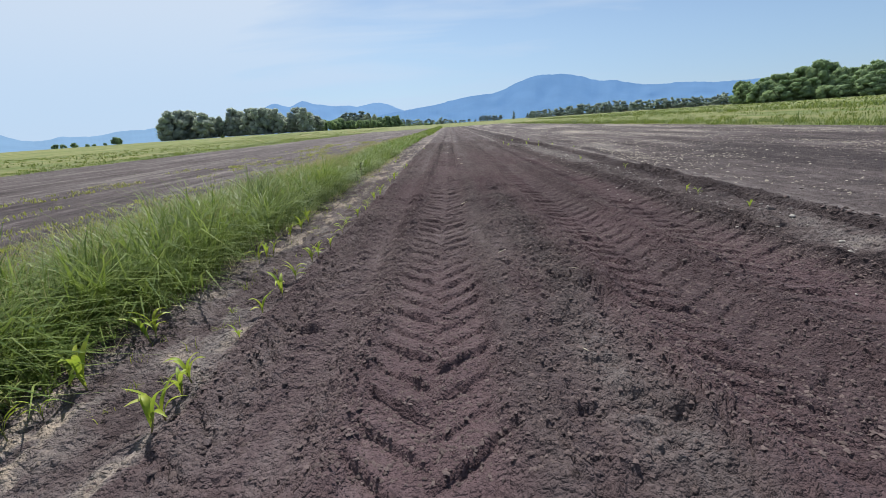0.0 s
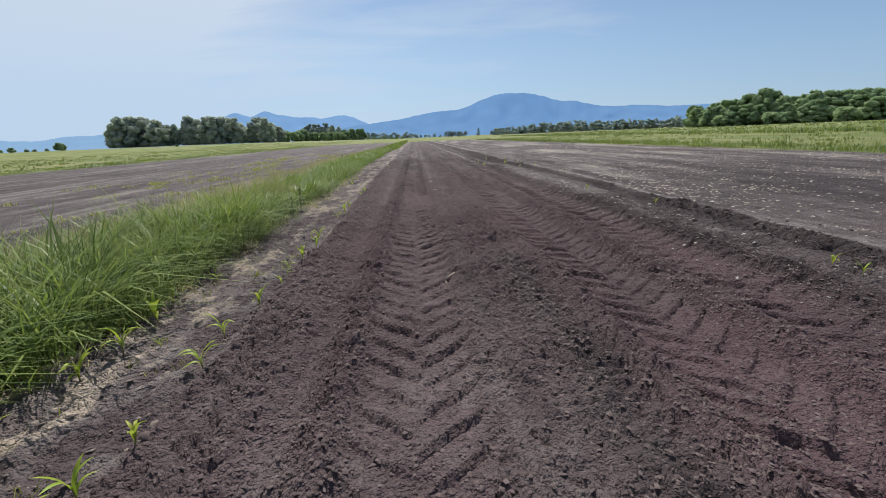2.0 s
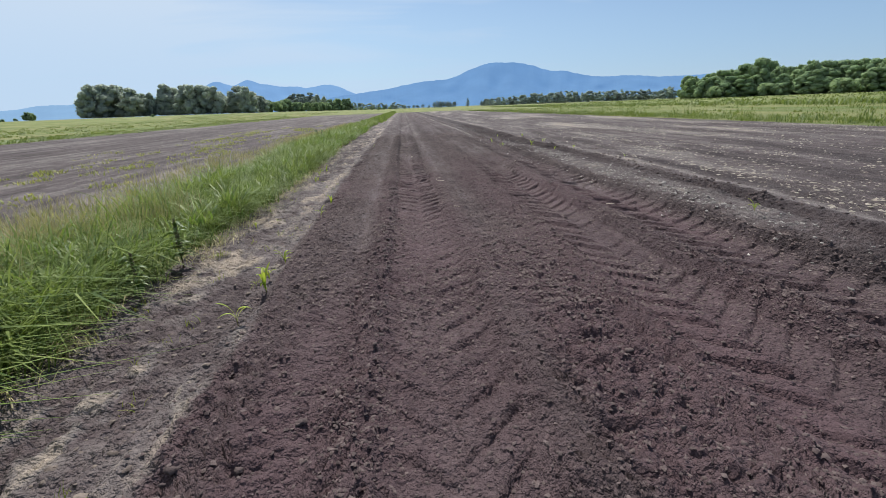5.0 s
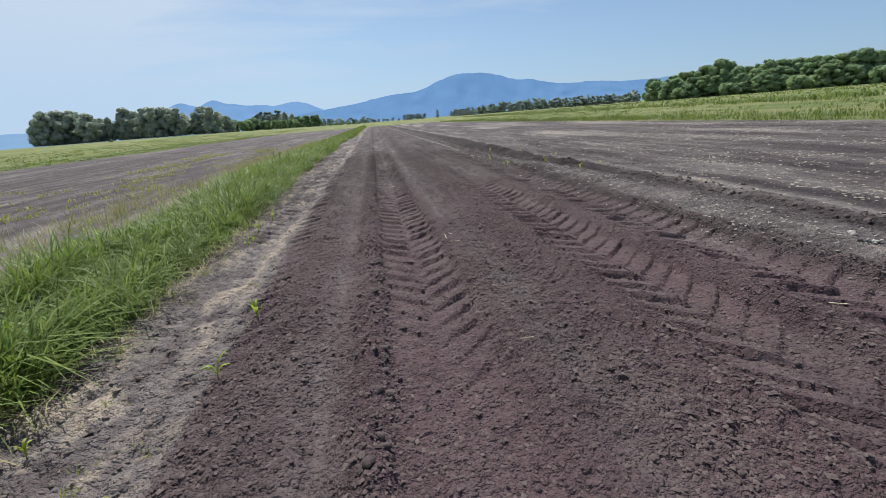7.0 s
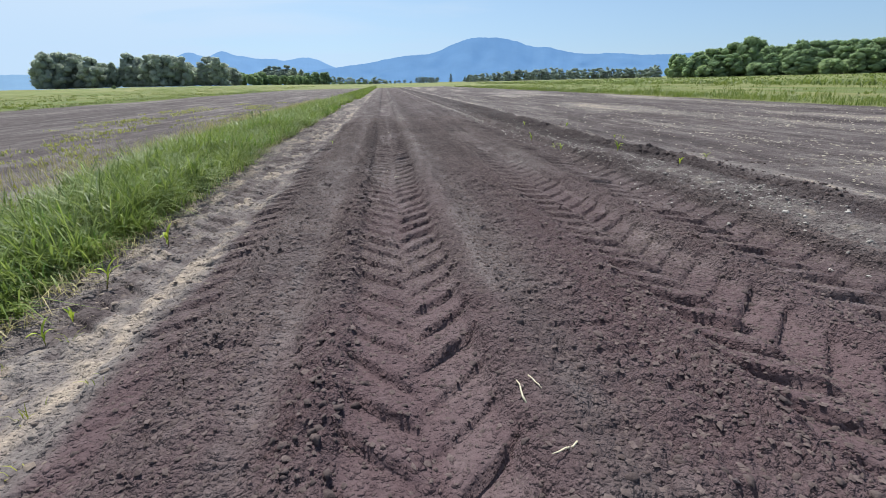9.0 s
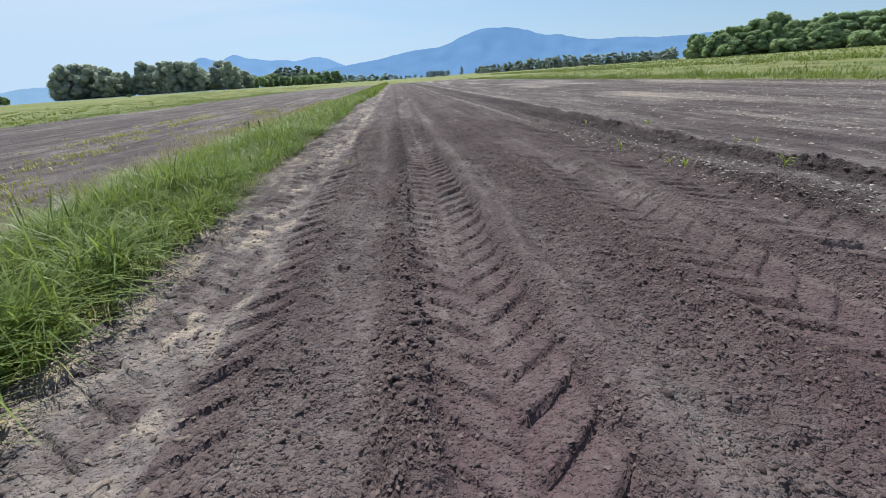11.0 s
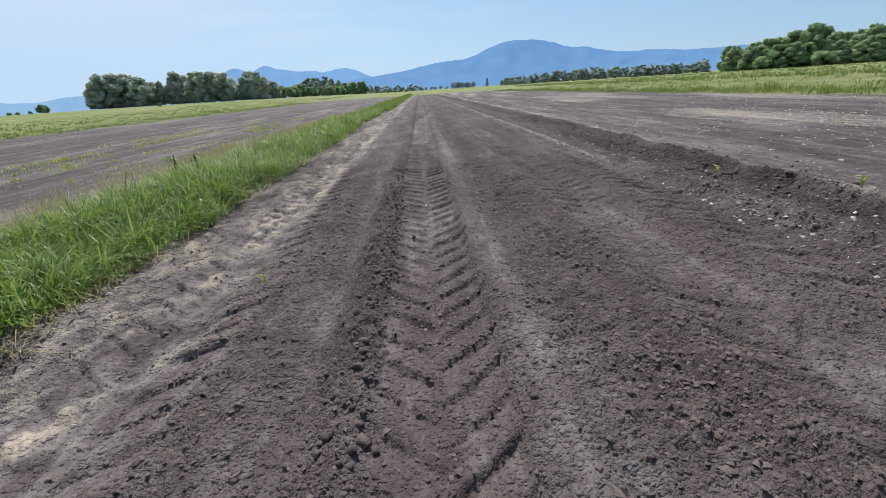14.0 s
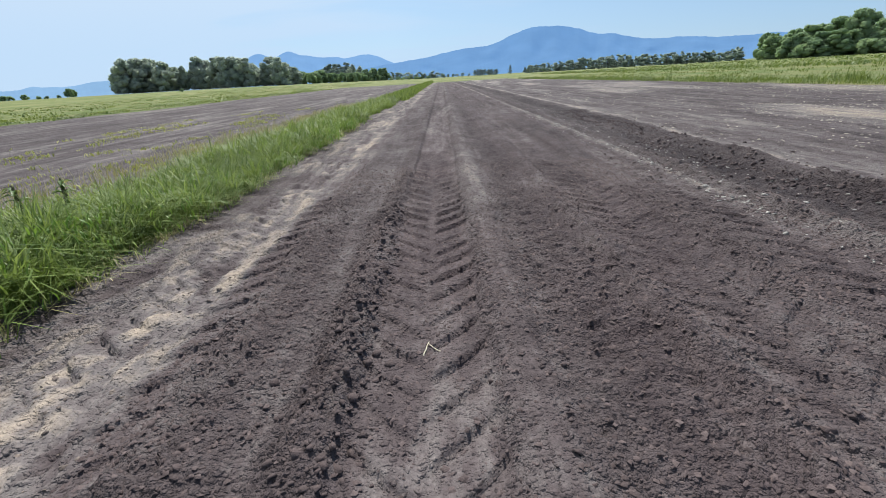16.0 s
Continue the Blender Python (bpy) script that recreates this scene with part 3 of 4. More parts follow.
def build_ground():
    xs = np.concatenate([
        spread(-2.7, -6.0, 0.07, 1.09)[::-1][1:], np.arange(-2.7, -2.2, 0.040), np.arange(-2.2, -0.44, 0.030), np.arange(-0.44, 0.40, 0.026),
        np.arange(0.40, 1.50, 0.030), np.arange(1.50, 3.44, 0.034), np.arange(3.44, 5.6, 0.06)])
    xs = np.concatenate([spread(xs[0], -34, 0.5, 1.06)[::-1], xs, spread(xs[-1], 22, 0.12, 1.06)])
    xs = np.concatenate([spread(xs[0], -4700, 1.6, 1.35)[::-1], xs, spread(xs[-1], 4700, 1.2, 1.35)])
    ys = np.arange(1.4, 33.0, 0.0215)
    ys = np.concatenate([spread(1.4, -60, 0.05, 1.25)[::-1], ys, spread(ys[-1], 4700, 0.0215, 1.03)])
    gx, gy = np.meshgrid(xs, ys)
    gy = gy + slant(gx) * step(0.0, 1.0, gy) * (1 - step(36, 44, gy))
    z, dry, turf, red, free = surface(gx.ravel(), gy.ravel())
    nx, ny = len(xs), len(ys)
    i = np.arange(ny * nx).reshape(ny, nx)
    quads = np.stack([i[:-1, :-1], i[:-1, 1:], i[1:, 1:], i[1:, :-1]], -1).reshape(-1, 4)
    me = mesh_from("ground", np.stack([gx.ravel(), gy.ravel(), z], 1), quads, smooth=True)
    col = np.stack([dry, turf, red, free], 1).astype(np.float32)
    me.color_attributes.new("soil", "FLOAT_COLOR", "POINT").data.foreach_set("color", col.ravel())
    ob = part("ground", me, SOIL)
    tagged(ob, "dark tilled farm soil with tractor tyre prints and bare crusted edges", "field", kind="structure")


build_ground()


def height(x, y):
    return surface(np.atleast_1d(np.asarray(x, float)), np.atleast_1d(np.asarray(y, float)))[0]


# ---- clods and stones ----
def lumps(name, x, y, r, mat, label, category, flat=0.75, sink=0.25, fine=False):
    """Many small broken lumps lying on the soil, in one mesh."""
    t = (1 + 5 ** 0.5) / 2
    base = np.array([(-1, t, 0), (1, t, 0), (-1, -t, 0), (1, -t, 0), (0, -1, t), (0, 1, t), (0, -1, -t), (0, 1, -t), (t, 0, -1), (t, 0, 1), (-t, 0, -1), (-t, 0, 1)], float)
    base /= np.linalg.norm(base[0])
    tri = np.array([(0, 11, 5), (0, 5, 1), (0, 1, 7), (0, 7, 10), (0, 10, 11), (1, 5, 9), (5, 11, 4), (11, 10, 2), (10, 7, 6), (7, 1, 8),
                    (3, 9, 4), (3, 4, 2), (3, 2, 6), (3, 6, 8), (3, 8, 9), (4, 9, 5), (2, 4, 11), (6, 2, 10), (8, 6, 7), (9, 8, 1)])
    if fine:
        base = np.array([(1, 0, 0), (-1, 0, 0), (0, 1, 0), (0, -1, 0), (0, 0, 1), (0, 0, -1)], float) * 1.1
        tri = np.array([(0, 2, 4), (2, 1, 4), (1, 3, 4), (3, 0, 4), (2, 0, 5), (1, 2, 5), (3, 1, 5), (0, 3, 5)])
    tri = tri[base[tri, 2].mean(1) > (-0.2 if fine else -0.30)]
    k, c_ = len(x), len(base)
    v = base[None] * (0.62 + 0.75 * rng.random((k, c_, 1))) + 0.22 * rng.normal(0, 1, (k, c_, 3))
    v = v * np.stack([0.8 + 0.6 * rng.random(k), 0.8 + 0.6 * rng.random(k), flat * (0.7 + 0.5 * rng.random(k))], 1)[:, None]
    a = rng.random(k) * 2 * np.pi
    c, s = np.cos(a)[:, None], np.sin(a)[:, None]
    v = np.stack([v[..., 0] * c - v[..., 1] * s, v[..., 0] * s + v[..., 1] * c, v[..., 2]], -1) * np.asarray(r)[:, None, None]
    v = v + np.stack([x, y, height(x, y) + np.asarray(r) * (flat - sink) * 0.5], 1)[:, None]
    tris = (tri[None] + c_ * np.arange(k)[:, None, None]).reshape(-1, 3)
    ob = part(name, mesh_from(name, v.reshape(-1, 3), tris=tris), mat)
    return tagged(ob, label, category, kind="stuff")


def pick(k, x0, x1, y0, y1, weight, seed):
    """k places in a strip, kept more often where the weight is high."""
    x, y = x0 + (x1 - x0) * rng.random(k * 5), y0 + (y1 - y0) * rng.random(k * 5)
    keep = rng.random(k * 5) < weight(x, y) * (0.30 + 1.7 * vnoise(x * 2.1, y * 1.1, seed) ** 2.5)
    return x[keep][:k], y[keep][:k]


def sizes(k, small, big, power=2.6):
    return small + (big - small) * rng.random(k) ** power


def tilled_weight(x, y):
    return 0.36 + 0.3 * bell(x, -0.52, 0.15) + 0.2 * bell(x, -1.2, 0.22) + 0.10 * bell(x, 0.98, 0.3) + 0.12 * bell(x, 1.42, 0.14) + 0.2 * bell(x, 2.45, 0.15) + 0.4 * bell(x, 3.45, 0.25) - 0.12 * bell(x, -0.03, 0.30) - 0.14 * bell(x, 1.88, 0.3) - 0.14 * bell(x, 3.02, 0.3) - 0.22 * bell(x, 0.51, 0.10) * step(12, 20, y) - 0.2 * bell(x, -0.74, 0.08)


for y0, y1, seed in ((1.6, 12, 81), (12, 22, 82), (22, 36, 106)):
    x, y = pick(4200, -1.45, 3.7, y0, y1, tilled_weight, seed)
    lumps("soil_clods", x, y, sizes(len(x), 0.006, 0.015 if y0 < 10 else 0.019, 2.8), CLOD, "dark crumbly clods scattered over tilled soil", "clods", 0.64, 0.55)
    x, y = pick(44000, -1.5, 3.65, y0, y1, lambda x, y: 0.20 + tilled_weight(x, y), seed + 30)
    lumps("soil_crumbs", x, y, sizes(len(x), 0.004, 0.012 if y0 < 10 else 0.014, 2.2), CRUMB, "fine dark crumbs strewn over tilled soil and tyre prints", "crumbs", 0.85, 0.40, True)
x, y = pick(1000, -1.45, 3.8, 1.3, 38, tilled_weight, 80)
lumps("large_clods", x, y, sizes(len(x), 0.010, 0.028, 2.8), CLOD, "larger broken clods among finer tilled soil", "clods", 0.60, 0.75)
y = np.concatenate([21.3 + 12.0 * rng.random(620), 13.0 + 5.5 * rng.random(180)])
x = -0.42 + 0.075 * rng.normal(0, 1, len(y))
lumps("print_edge_clods", x, y, sizes(len(x), 0.009, 0.027, 1.8), CLOD, "dark broken clods heaped along the edge of a tyre print", "clods", 0.75, 0.4)
x, y = pick(4200, 3.5, 5.9, 3, 46, lambda x, y: 0.02 + 0.75 * bell(x, 4.95 + 0.22 * step(11, 19, y) - 0.70 * step(21, 29, y) + 0.3 * step(34, 42, y), 0.24 + 0.30 * step(28, 36, y)), 83)
lumps("furrow_clods", x, y, sizes(len(x), 0.008, 0.034, 2.6), CLOD, "dark broken clods along a furrow bank", "clods")
x, y = pick(5200, -2.5, -1.45, 1.4, 40, lambda x, y: 0.5 + 0.4 * step(12, 18, y), 84)
lumps("dry_clods", x, y, sizes(len(x), 0.004, 0.018, 3.0), DRY_CLOD, "pale dry crumbs on a crusted field edge", "clods", 0.55, 0.7)
x, y = pick(1600, -2.45, -1.45, 4, 24, lambda x, y: 0.55, 112)
lumps("crust_flakes", x, y, sizes(len(x), 0.006, 0.022, 2.2), DRY_CLOD, "flat broken flakes of dry soil crust on a field edge", "crust", 0.30, 0.30)
x, y = pick(5200, 3.0, 4.6, 3, 48, lambda x, y: (0.35 + 0.65 * step(8, 14, y)) * (0.10 + 0.9 * (bell(x, 3.95 - 0.50 * step(21, 29, y), 0.30) * (1 - step(29, 32, y)) + 0.8 * bell(x, 3.22, 0.10) * step(26, 32, y))), 85)
lumps("field_stones", x, y, sizes(len(x), 0.005, 0.022, 3.0), STONE, "pale stones strewn along an unploughed strip", "stones", 0.6)
x, y = pick(24000, 5.3, 19.2, 4, 62, lambda x, y: (0.12 + 0.7 * step(0.42, 0.72, vnoise(x * 0.75, y * 0.10, 86))) * (0.2 + 0.8 * step(9, 16, y)), 87)
lumps("field_litter", x, y, sizes(len(x), 0.006, 0.032, 2.8), LITTER, "pale chips and crop litter in streaks on bare soil", "litter", 0.45, 0.1, True)
x, y = pick(6000, 5.3, 19.2, 4, 50, lambda x, y: 0.6, 88)
lumps("field_clods", x, y, sizes(len(x), 0.008, 0.032, 2.8), FIELD_CLOD, "grey-brown clods on a worked field", "clods", 0.6, 0.35, True)


# ---- grass ----
def blades(name, x, y, length, width, mat, label, category, lean=0.55, segs=3, base=None, per=0):
    """Bent ribbons, one to a blade of grass, in one mesh."""
    k = len(x)
    a = rng.random(k) * 2 * np.pi
    bend = lean * (0.25 + 0.95 * rng.random(k))
    if per:  # blades of one tuft lean alike and are of one height
        a = np.repeat(rng.random(k // per) * 2 * np.pi, per) + rng.normal(0, 0.8, k)
        length = length * np.repeat(0.50 + 0.85 * rng.random(k // per), per)
    face = a + np.pi / 2 + 0.5 * (rng.random(k) - 0.5)
    z0 = height(x, y) - 0.01 if base is None else base
    t = np.linspace(0, 1, segs + 1)
    out = bend[:, None] * t ** 1.9 * length[:, None]
    rise = length[:, None] * (t - 0.44 * bend[:, None] * t ** 2.6)
    px, py, pz = x[:, None] + np.cos(a)[:, None] * out, y[:, None] + np.sin(a)[:, None] * out, z0[:, None] + rise
    w = width[:, None] * np.array([0.75, 1.0, 0.75, 0.08] if segs == 3 else [0.8, 1.0, 0.1])[None]
    wx, wy = np.cos(face)[:, None] * w / 2, np.sin(face)[:, None] * w / 2
    v = np.stack([np.stack([px - wx, py - wy, pz], -1), np.stack([px + wx, py + wy, pz], -1)], 2).reshape(-1, 3)
    o = (2 * (segs + 1) * np.arange(k))[:, None] + (2 * np.arange(segs))[None]
    quads = np.stack([o, o + 1, o + 3, o + 2], -1).reshape(-1, 4)
    ob = part(name, mesh_from(name, v, quads), mat)
    return tagged(ob, label, category, kind="stuff")


def tufted(k, x0, x1, y0, y1, per=14, spread_=0.07):
    c = max(1, k // per)
    cx, cy = x0 + (x1 - x0) * rng.random(c), y0 + (y1 - y0) * rng.random(c)
    return (np.repeat(cx, per) + rng.normal(0, spread_, c * per), np.repeat(cy, per) + rng.normal(0, spread_, c * per))


def wander(y):
    """How far the verge's front swings out or back along its length."""
    return 0.30 * (vnoise(y * 0.55, y * 0 + 2.0, 121) - 0.5) + 0.16 * (vnoise(y * 1.9, y * 0 + 2.0, 122) - 0.5)


def strip_height(x, y):
    """Grass stands lower at the strip's edges and in gaps, higher at its start."""
    h = 0.34 + 0.28 * step(-2.50, -2.72, x) * step(-4.9, -3.7, x)
    return h * (0.42 + 0.62 * vnoise(x * 1.3, y * 0.8, 91) + 0.62 * vnoise(x * 2.6, y * 2.1, 100)) * (1.15 - 0.35 * step(8, 18, y))


x, y = tufted(78000, -4.5, -2.58, 1.0, 40, 26, 0.085)
h = strip_height(x, y) * (0.55 + 0.6 * rng.random(len(x)))
x = x + wander(y) * step(-4.2, -2.7, x) - 0.42 * step(20, 29, y)
blades("verge_grass", x, y, h, 0.007 + 0.014 * rng.random(len(x)) ** 1.4, GRASS, "tall green grass leaning over a field edge", "grass", 1.25, 3, None, 26)
x, y = tufted(9000, -3.0, -2.48, 1.0, 40, 18, 0.06)
x = x + wander(y) - 0.42 * step(20, 29, y)
blades("verge_grass", x, y, (0.16 + 0.26 * rng.random(len(x))) * (0.5 + 0.9 * vnoise(x * 1.5, y * 1.1, 90)), 0.008 + 0.010 * rng.random(len(x)), GRASS, "short green grass arching out from the verge's foot", "grass", 1.5, 3, None, 18)
x, y = tufted(16000, -4.6, -2.55, 40, 62, 12, 0.1)
h = strip_height(x, y) * (0.7 + 0.5 * rng.random(len(x)))
x = x + wander(y) * step(-4.2, -2.7, x) - 0.42
blades("verge_grass", x, y, h, 0.013 + 0.011 * rng.random(len(x)), GRASS, "tall green grass leaning over a field edge", "grass", 1.1, 3, None, 12)
x, y = tufted(20000, -4.8, -2.6, 62, 190, 10, 0.2)
blades("verge_grass", x, y, strip_height(x, y) * (0.8 + 0.4 * rng.random(len(x))), 0.04 + 0.03 * rng.random(len(x)), GRASS, "tall green grass leaning over a field edge", "grass", 0.6, 2)
x, y = tufted(12000, -6.6, -4.1, 2, 60, 10, 0.12)
blades("dry_grass", x, y, (0.16 + 0.22 * rng.random(len(x))) * (0.6 + 0.7 * vnoise(x, y * 0.5, 92)), 0.005 + 0.006 * rng.random(len(x)), DRY_GRASS, "thin straw-coloured grass behind the green verge", "grass", 0.6, 2)
x, y = tufted(9000, -6.9, -4.2, 2, 60, 9, 0.10)
blades("sparse_weeds", x, y, (0.14 + 0.26 * rng.random(len(x))) * (0.35 + 1.0 * vnoise(x * 0.8, y * 0.5, 98)) * step(-7.4, -4.6, x), 0.006 + 0.012 * rng.random(len(x)), WEED, "thin yellow-green weeds behind the verge", "weeds", 0.8, 2)
x, y = tufted(5200, -2.72, -2.38, 2, 45, 9, 0.06)
x = x - 0.42 * step(20, 29, y)
blades("dry_grass", x, y, 0.08 + 0.16 * rng.random(len(x)), 0.004 + 0.004 * rng.random(len(x)), DRY_GRASS, "bleached dead grass along the foot of the verge", "grass", 1.7, 2)


# ---- weeds of the verge and the fields ----
x, y = tufted(14000, -4.4, -2.6, 6, 45, 9, 0.07)
x, y = x[y > 6], y[y > 6]
thick = rng.random(len(x)) < 0.12 + 0.70 * step(0.4, 0.65, vnoise(x * 0.9, y * 0.6, 93))
x, y = x[thick], y[thick]
blades("broad_weeds", x, y, 0.06 + 0.10 * rng.random(len(x)), 0.008 + 0.012 * rng.random(len(x)), BROAD, "bright green broad-leaved weeds among verge grass", "weeds", 0.9, 3,
       height(x, y) + strip_height(x, y) * (0.15 + 0.45 * rng.random(len(x))))
x, y = tufted(2600, -4.3, -3.1, 2, 16, 8, 0.10)
blades("seed_grass", x, y, 0.55 + 0.22 * rng.random(len(x)), 0.004 + 0.004 * rng.random(len(x)), DRY_GRASS, "pale seeding stalks above the green verge", "grass", 0.35, 3)
x, y = tufted(3200, -5.2, -3.9, 8.5, 15, 8, 0.12)
blades("seed_grass", x, y, (0.35 + 0.25 * rng.random(len(x))) * (0.5 + 0.8 * vnoise(x, y * 0.7, 99)), 0.004 + 0.005 * rng.random(len(x)), DRY_GRASS, "tan seeding grass along the back of the verge", "grass", 0.5, 3)
x, y = tufted(700, -2.45, -1.55, 2, 20, 9, 0.03)
blades("small_weeds", x, y, 0.03 + 0.07 * rng.random(len(x)), 0.003 + 0.003 * rng.random(len(x)), WEED, "thin yellowish weed tufts on bare crusted soil", "weeds", 0.8, 2)
x, y = tufted(15000, -14.0, -5.8, 6, 60, 12, 0.13)
keep = vnoise(x * 0.9, y * 0.30, 94) > 0.55
blades("field_weeds", x[keep], y[keep], 0.05 + 0.10 * rng.random(keep.sum()), 0.014 + 0.022 * rng.random(keep.sum()), YELLOW, "yellow-green weeds in loose rows on bare soil", "weeds", 0.9, 2)
x, y = tufted(16000, -38, -29.6, 22, 170, 14, 0.30)
blades("field_edge_grass", x, y, (0.14 + 0.20 * rng.random(len(x))) * (0.35 + 1.1 * vnoise(x * 0.35, y * 0.16, 95)), 0.03 + 0.05 * rng.random(len(x)), FIELD_GREEN, "lush green growth along the far field edge", "grass", 1.3, 2, None, 14)
x, y = tufted(24000, 19.3, 23.5, 8, 150, 16, 0.20)
blades("field_edge_weeds", x, y, (0.20 + 0.40 * rng.random(len(x))) * (0.30 + 1.25 * vnoise(x * 0.6, y * 0.5, 96) ** 1.5), 0.014 + 0.024 * rng.random(len(x)), FIELD_GREEN, "tall green weeds along a field edge", "weeds", 0.9, 2, None, 16)
x, y = tufted(5000, 22, 46, 12, 150, 8, 0.3)
keep = vnoise(x * 0.25, y * 0.12, 103) > 0.35
blades("pasture_grass", x[keep], y[keep], 0.10 + 0.22 * rng.random(keep.sum()), 0.05 + 0.06 * rng.random(keep.sum()), PASTURE, "pale uneven grass between two green strips", "grass", 0.7, 2)
x, y = tufted(9000, -110, -36, 40, 300, 8, 0.5)
blades("pasture_grass", x, y, (0.12 + 0.22 * rng.random(len(x))) * (0.5 + 0.8 * vnoise(x * 0.1, y * 0.06, 104)), 0.12 + 0.14 * rng.random(len(x)), PASTURE, "pale olive meadow grass before the grove", "grass", 0.7, 2)
x, y = tufted(9000, 60, 230, 60, 380, 8, 0.8)
blades("crop_stand", x, y, 0.25 + 0.35 * rng.random(len(x)), 0.2 + 0.25 * rng.random(len(x)), FIELD_GREEN, "green crop reaching to the woodland", "crop", 1.3, 2)
x, y = tufted(9000, 47, 60, 40, 260, 10, 0.4)
blades("crop_edge", x, y, (0.5 + 0.5 * rng.random(len(x))) * (0.6 + 0.6 * vnoise(x * 0.3, y * 0.2, 97)), 0.06 + 0.08 * rng.random(len(x)), FIELD_GREEN, "green crop standing beyond a pale mown strip", "crop", 1.2, 2)


# ---- corn seedlings ----
def tube(points, radii, sides=6):
    """A tapered tube along points."""
    bm = bmesh.new()
    rings = []
    for i, (p, r) in enumerate(zip(points, radii)):
        p = Vector(p)
        d = (Vector(points[min(i + 1, len(points) - 1)]) - Vector(points[max(i - 1, 0)])).normalized()
        q = d.to_track_quat("Z", "Y")
        rings.append([bm.verts.new(p + q @ Vector((r * math.cos(a), r * math.sin(a), 0))) for a in (2 * math.pi * k / sides for k in range(sides))])
    for a, b in zip(rings, rings[1:]):
        for k in range(sides):
            bm.faces.new((a[k], a[(k + 1) % sides], b[(k + 1) % sides], b[k]))
    bm.faces.new(rings[-1])
    bm.faces.new(rings[0][::-1])
    return bm


def leaf_blade(start, turn, length, width, rise, droop, rnd):
    """A channelled corn leaf that climbs, arches and hangs."""
    bm = bmesh.new()
    rows, steps = [], 7
    d = Vector((math.cos(turn), math.sin(turn), 0))
    s = Vector((-d.y, d.x, 0))
    twist = rnd.uniform(-0.5, 0.5)
    for i in range(steps + 1):
        t = i / steps
        c = Vector(start) + d * (length * (0.16 * t + 0.44 * t * t)) + Vector((0, 0, length * (rise * t - droop * t * t)))
        w = width * (0.45 + 1.9 * t) * (1 - t) ** 0.75 if t < 1 else 0.0008
        w = max(w, 0.0008)
        side = (s + Vector((0, 0, twist * t))).normalized()
        rows.append((bm.verts.new(c - side * w / 2 + Vector((0, 0, 0.22 * w))), bm.verts.new(c), bm.verts.new(c + side * w / 2 + Vector((0, 0, 0.22 * w)))))
    for a, b in zip(rows, rows[1:]):
        bm.faces.new((a[0], a[1], b[1], b[0]))
        bm.faces.new((a[1], a[2], b[2], b[1]))
    return bm


def corn(seed, tall, leaves):
    rnd = random.Random(seed)
    ob = new("corn_seedling")
    lean = (rnd.uniform(-0.15, 0.15), rnd.uniform(-0.15, 0.15))
    pts = [(lean[0] * tall * t, lean[1] * tall * t, tall * 0.5 * t - 0.015) for t in (0, 0.35, 0.7, 1.0)]
    part("stem", tube(pts, [0.0055, 0.005, 0.004, 0.002]), CORN_STEM, ob, "thin reddish-brown stem", True)
    turn = rnd.uniform(0, 6.28)
    for i in range(leaves):
        t = 0.25 + 0.75 * (i + 0.5) / leaves
        a = turn + math.pi * i + rnd.uniform(-0.5, 0.5)
        size = tall * rnd.uniform(0.75, 1.1)
        part("leaf", leaf_blade((lean[0] * tall * t, lean[1] * tall * t, tall * 0.5 * t - 0.015), a, size, tall * rnd.uniform(0.12, 0.18), rnd.uniform(1.0, 1.3), rnd.uniform(0.35, 0.95), rnd), CORN, ob, "", True)
    return ob


def place(thing, x, y, turn=0.0, size=1.0, lift=0.0):
    z = float(height(x, y)[0]) + lift
    return pose(x, y, z, 0, 0, turn) @ Matrix.Scale(size, 4)


ROW_ONE = [(2.02, 1.05), (2.17, 1.1), (2.41, 1.0), (2.53, 1.05), (3.09, 0.5), (3.56, 0.9), (3.98, 1.1), (4.42, 1.0), (4.98, 1.0), (5.29, 0.9), (5.6, 0.7),
           (6.39, 1.0), (6.91, 0.9), (7.55, 0.8), (8.22, 0.5), (8.58, 0.6), (8.76, 0.7), (9.12, 0.9), (9.95, 0.9), (10.36, 1.0), (12.2, 0.9), (12.75, 1.0), (13.05, 0.7),
           (13.5, 0.8), (15.5, 0.7), (16.5, 0.8), (28.09, 0.6)]
ROW_TWO = [(2.03, 0.8), (2.25, 0.7), (2.53, 1.4), (3.17, 1.15), (3.24, 1.2), (5.15, 1.0), (5.33, 0.9), (5.56, 1.1), (6.3, 0.9), (6.7, 1.1), (7.28, 1.1), (8.5, 0.6), (15.0, 0.5), (19.12, 0.6), (19.39, 0.5), (19.86, 1.0), (20.85, 0.9)]
STRIP = [(3.92, 7.49, 0.8), (3.98, 7.23, 0.8), (4.14, 6.22, 1.0), (5.08, 29.59, 1.1), (3.24, 27.05, 1.1), (3.29, 25.7, 0.9), (3.29, 25.32, 1.0), (4.14, 24.7, 1.3), (5.22, 26.99, 0.7),
         (5.13, 26.42, 0.8), (4.54, 23.4, 1.0), (5.33, 23.85, 0.8), (4.1, 14.24, 0.9), (4.69, 12.2, 0.9), (4.24, 31.0, 0.9), (5.62, 20.9, 0.6)]
kinds = [corn(s, 0.22, 4 + s % 2) for s in range(4)]
group = "corn seedlings along the field edge"
for ob in kinds:
    tagged(ob, "young yellow-green corn seedling rooted in bare soil", "corn", group)
spots = [(-1.47 + 0.04 * math.sin(7 * y), y, s) for y, s in ROW_ONE] + [(-2.17 + 0.03 * math.sin(5 * y), y, s) for y, s in ROW_TWO] + STRIP
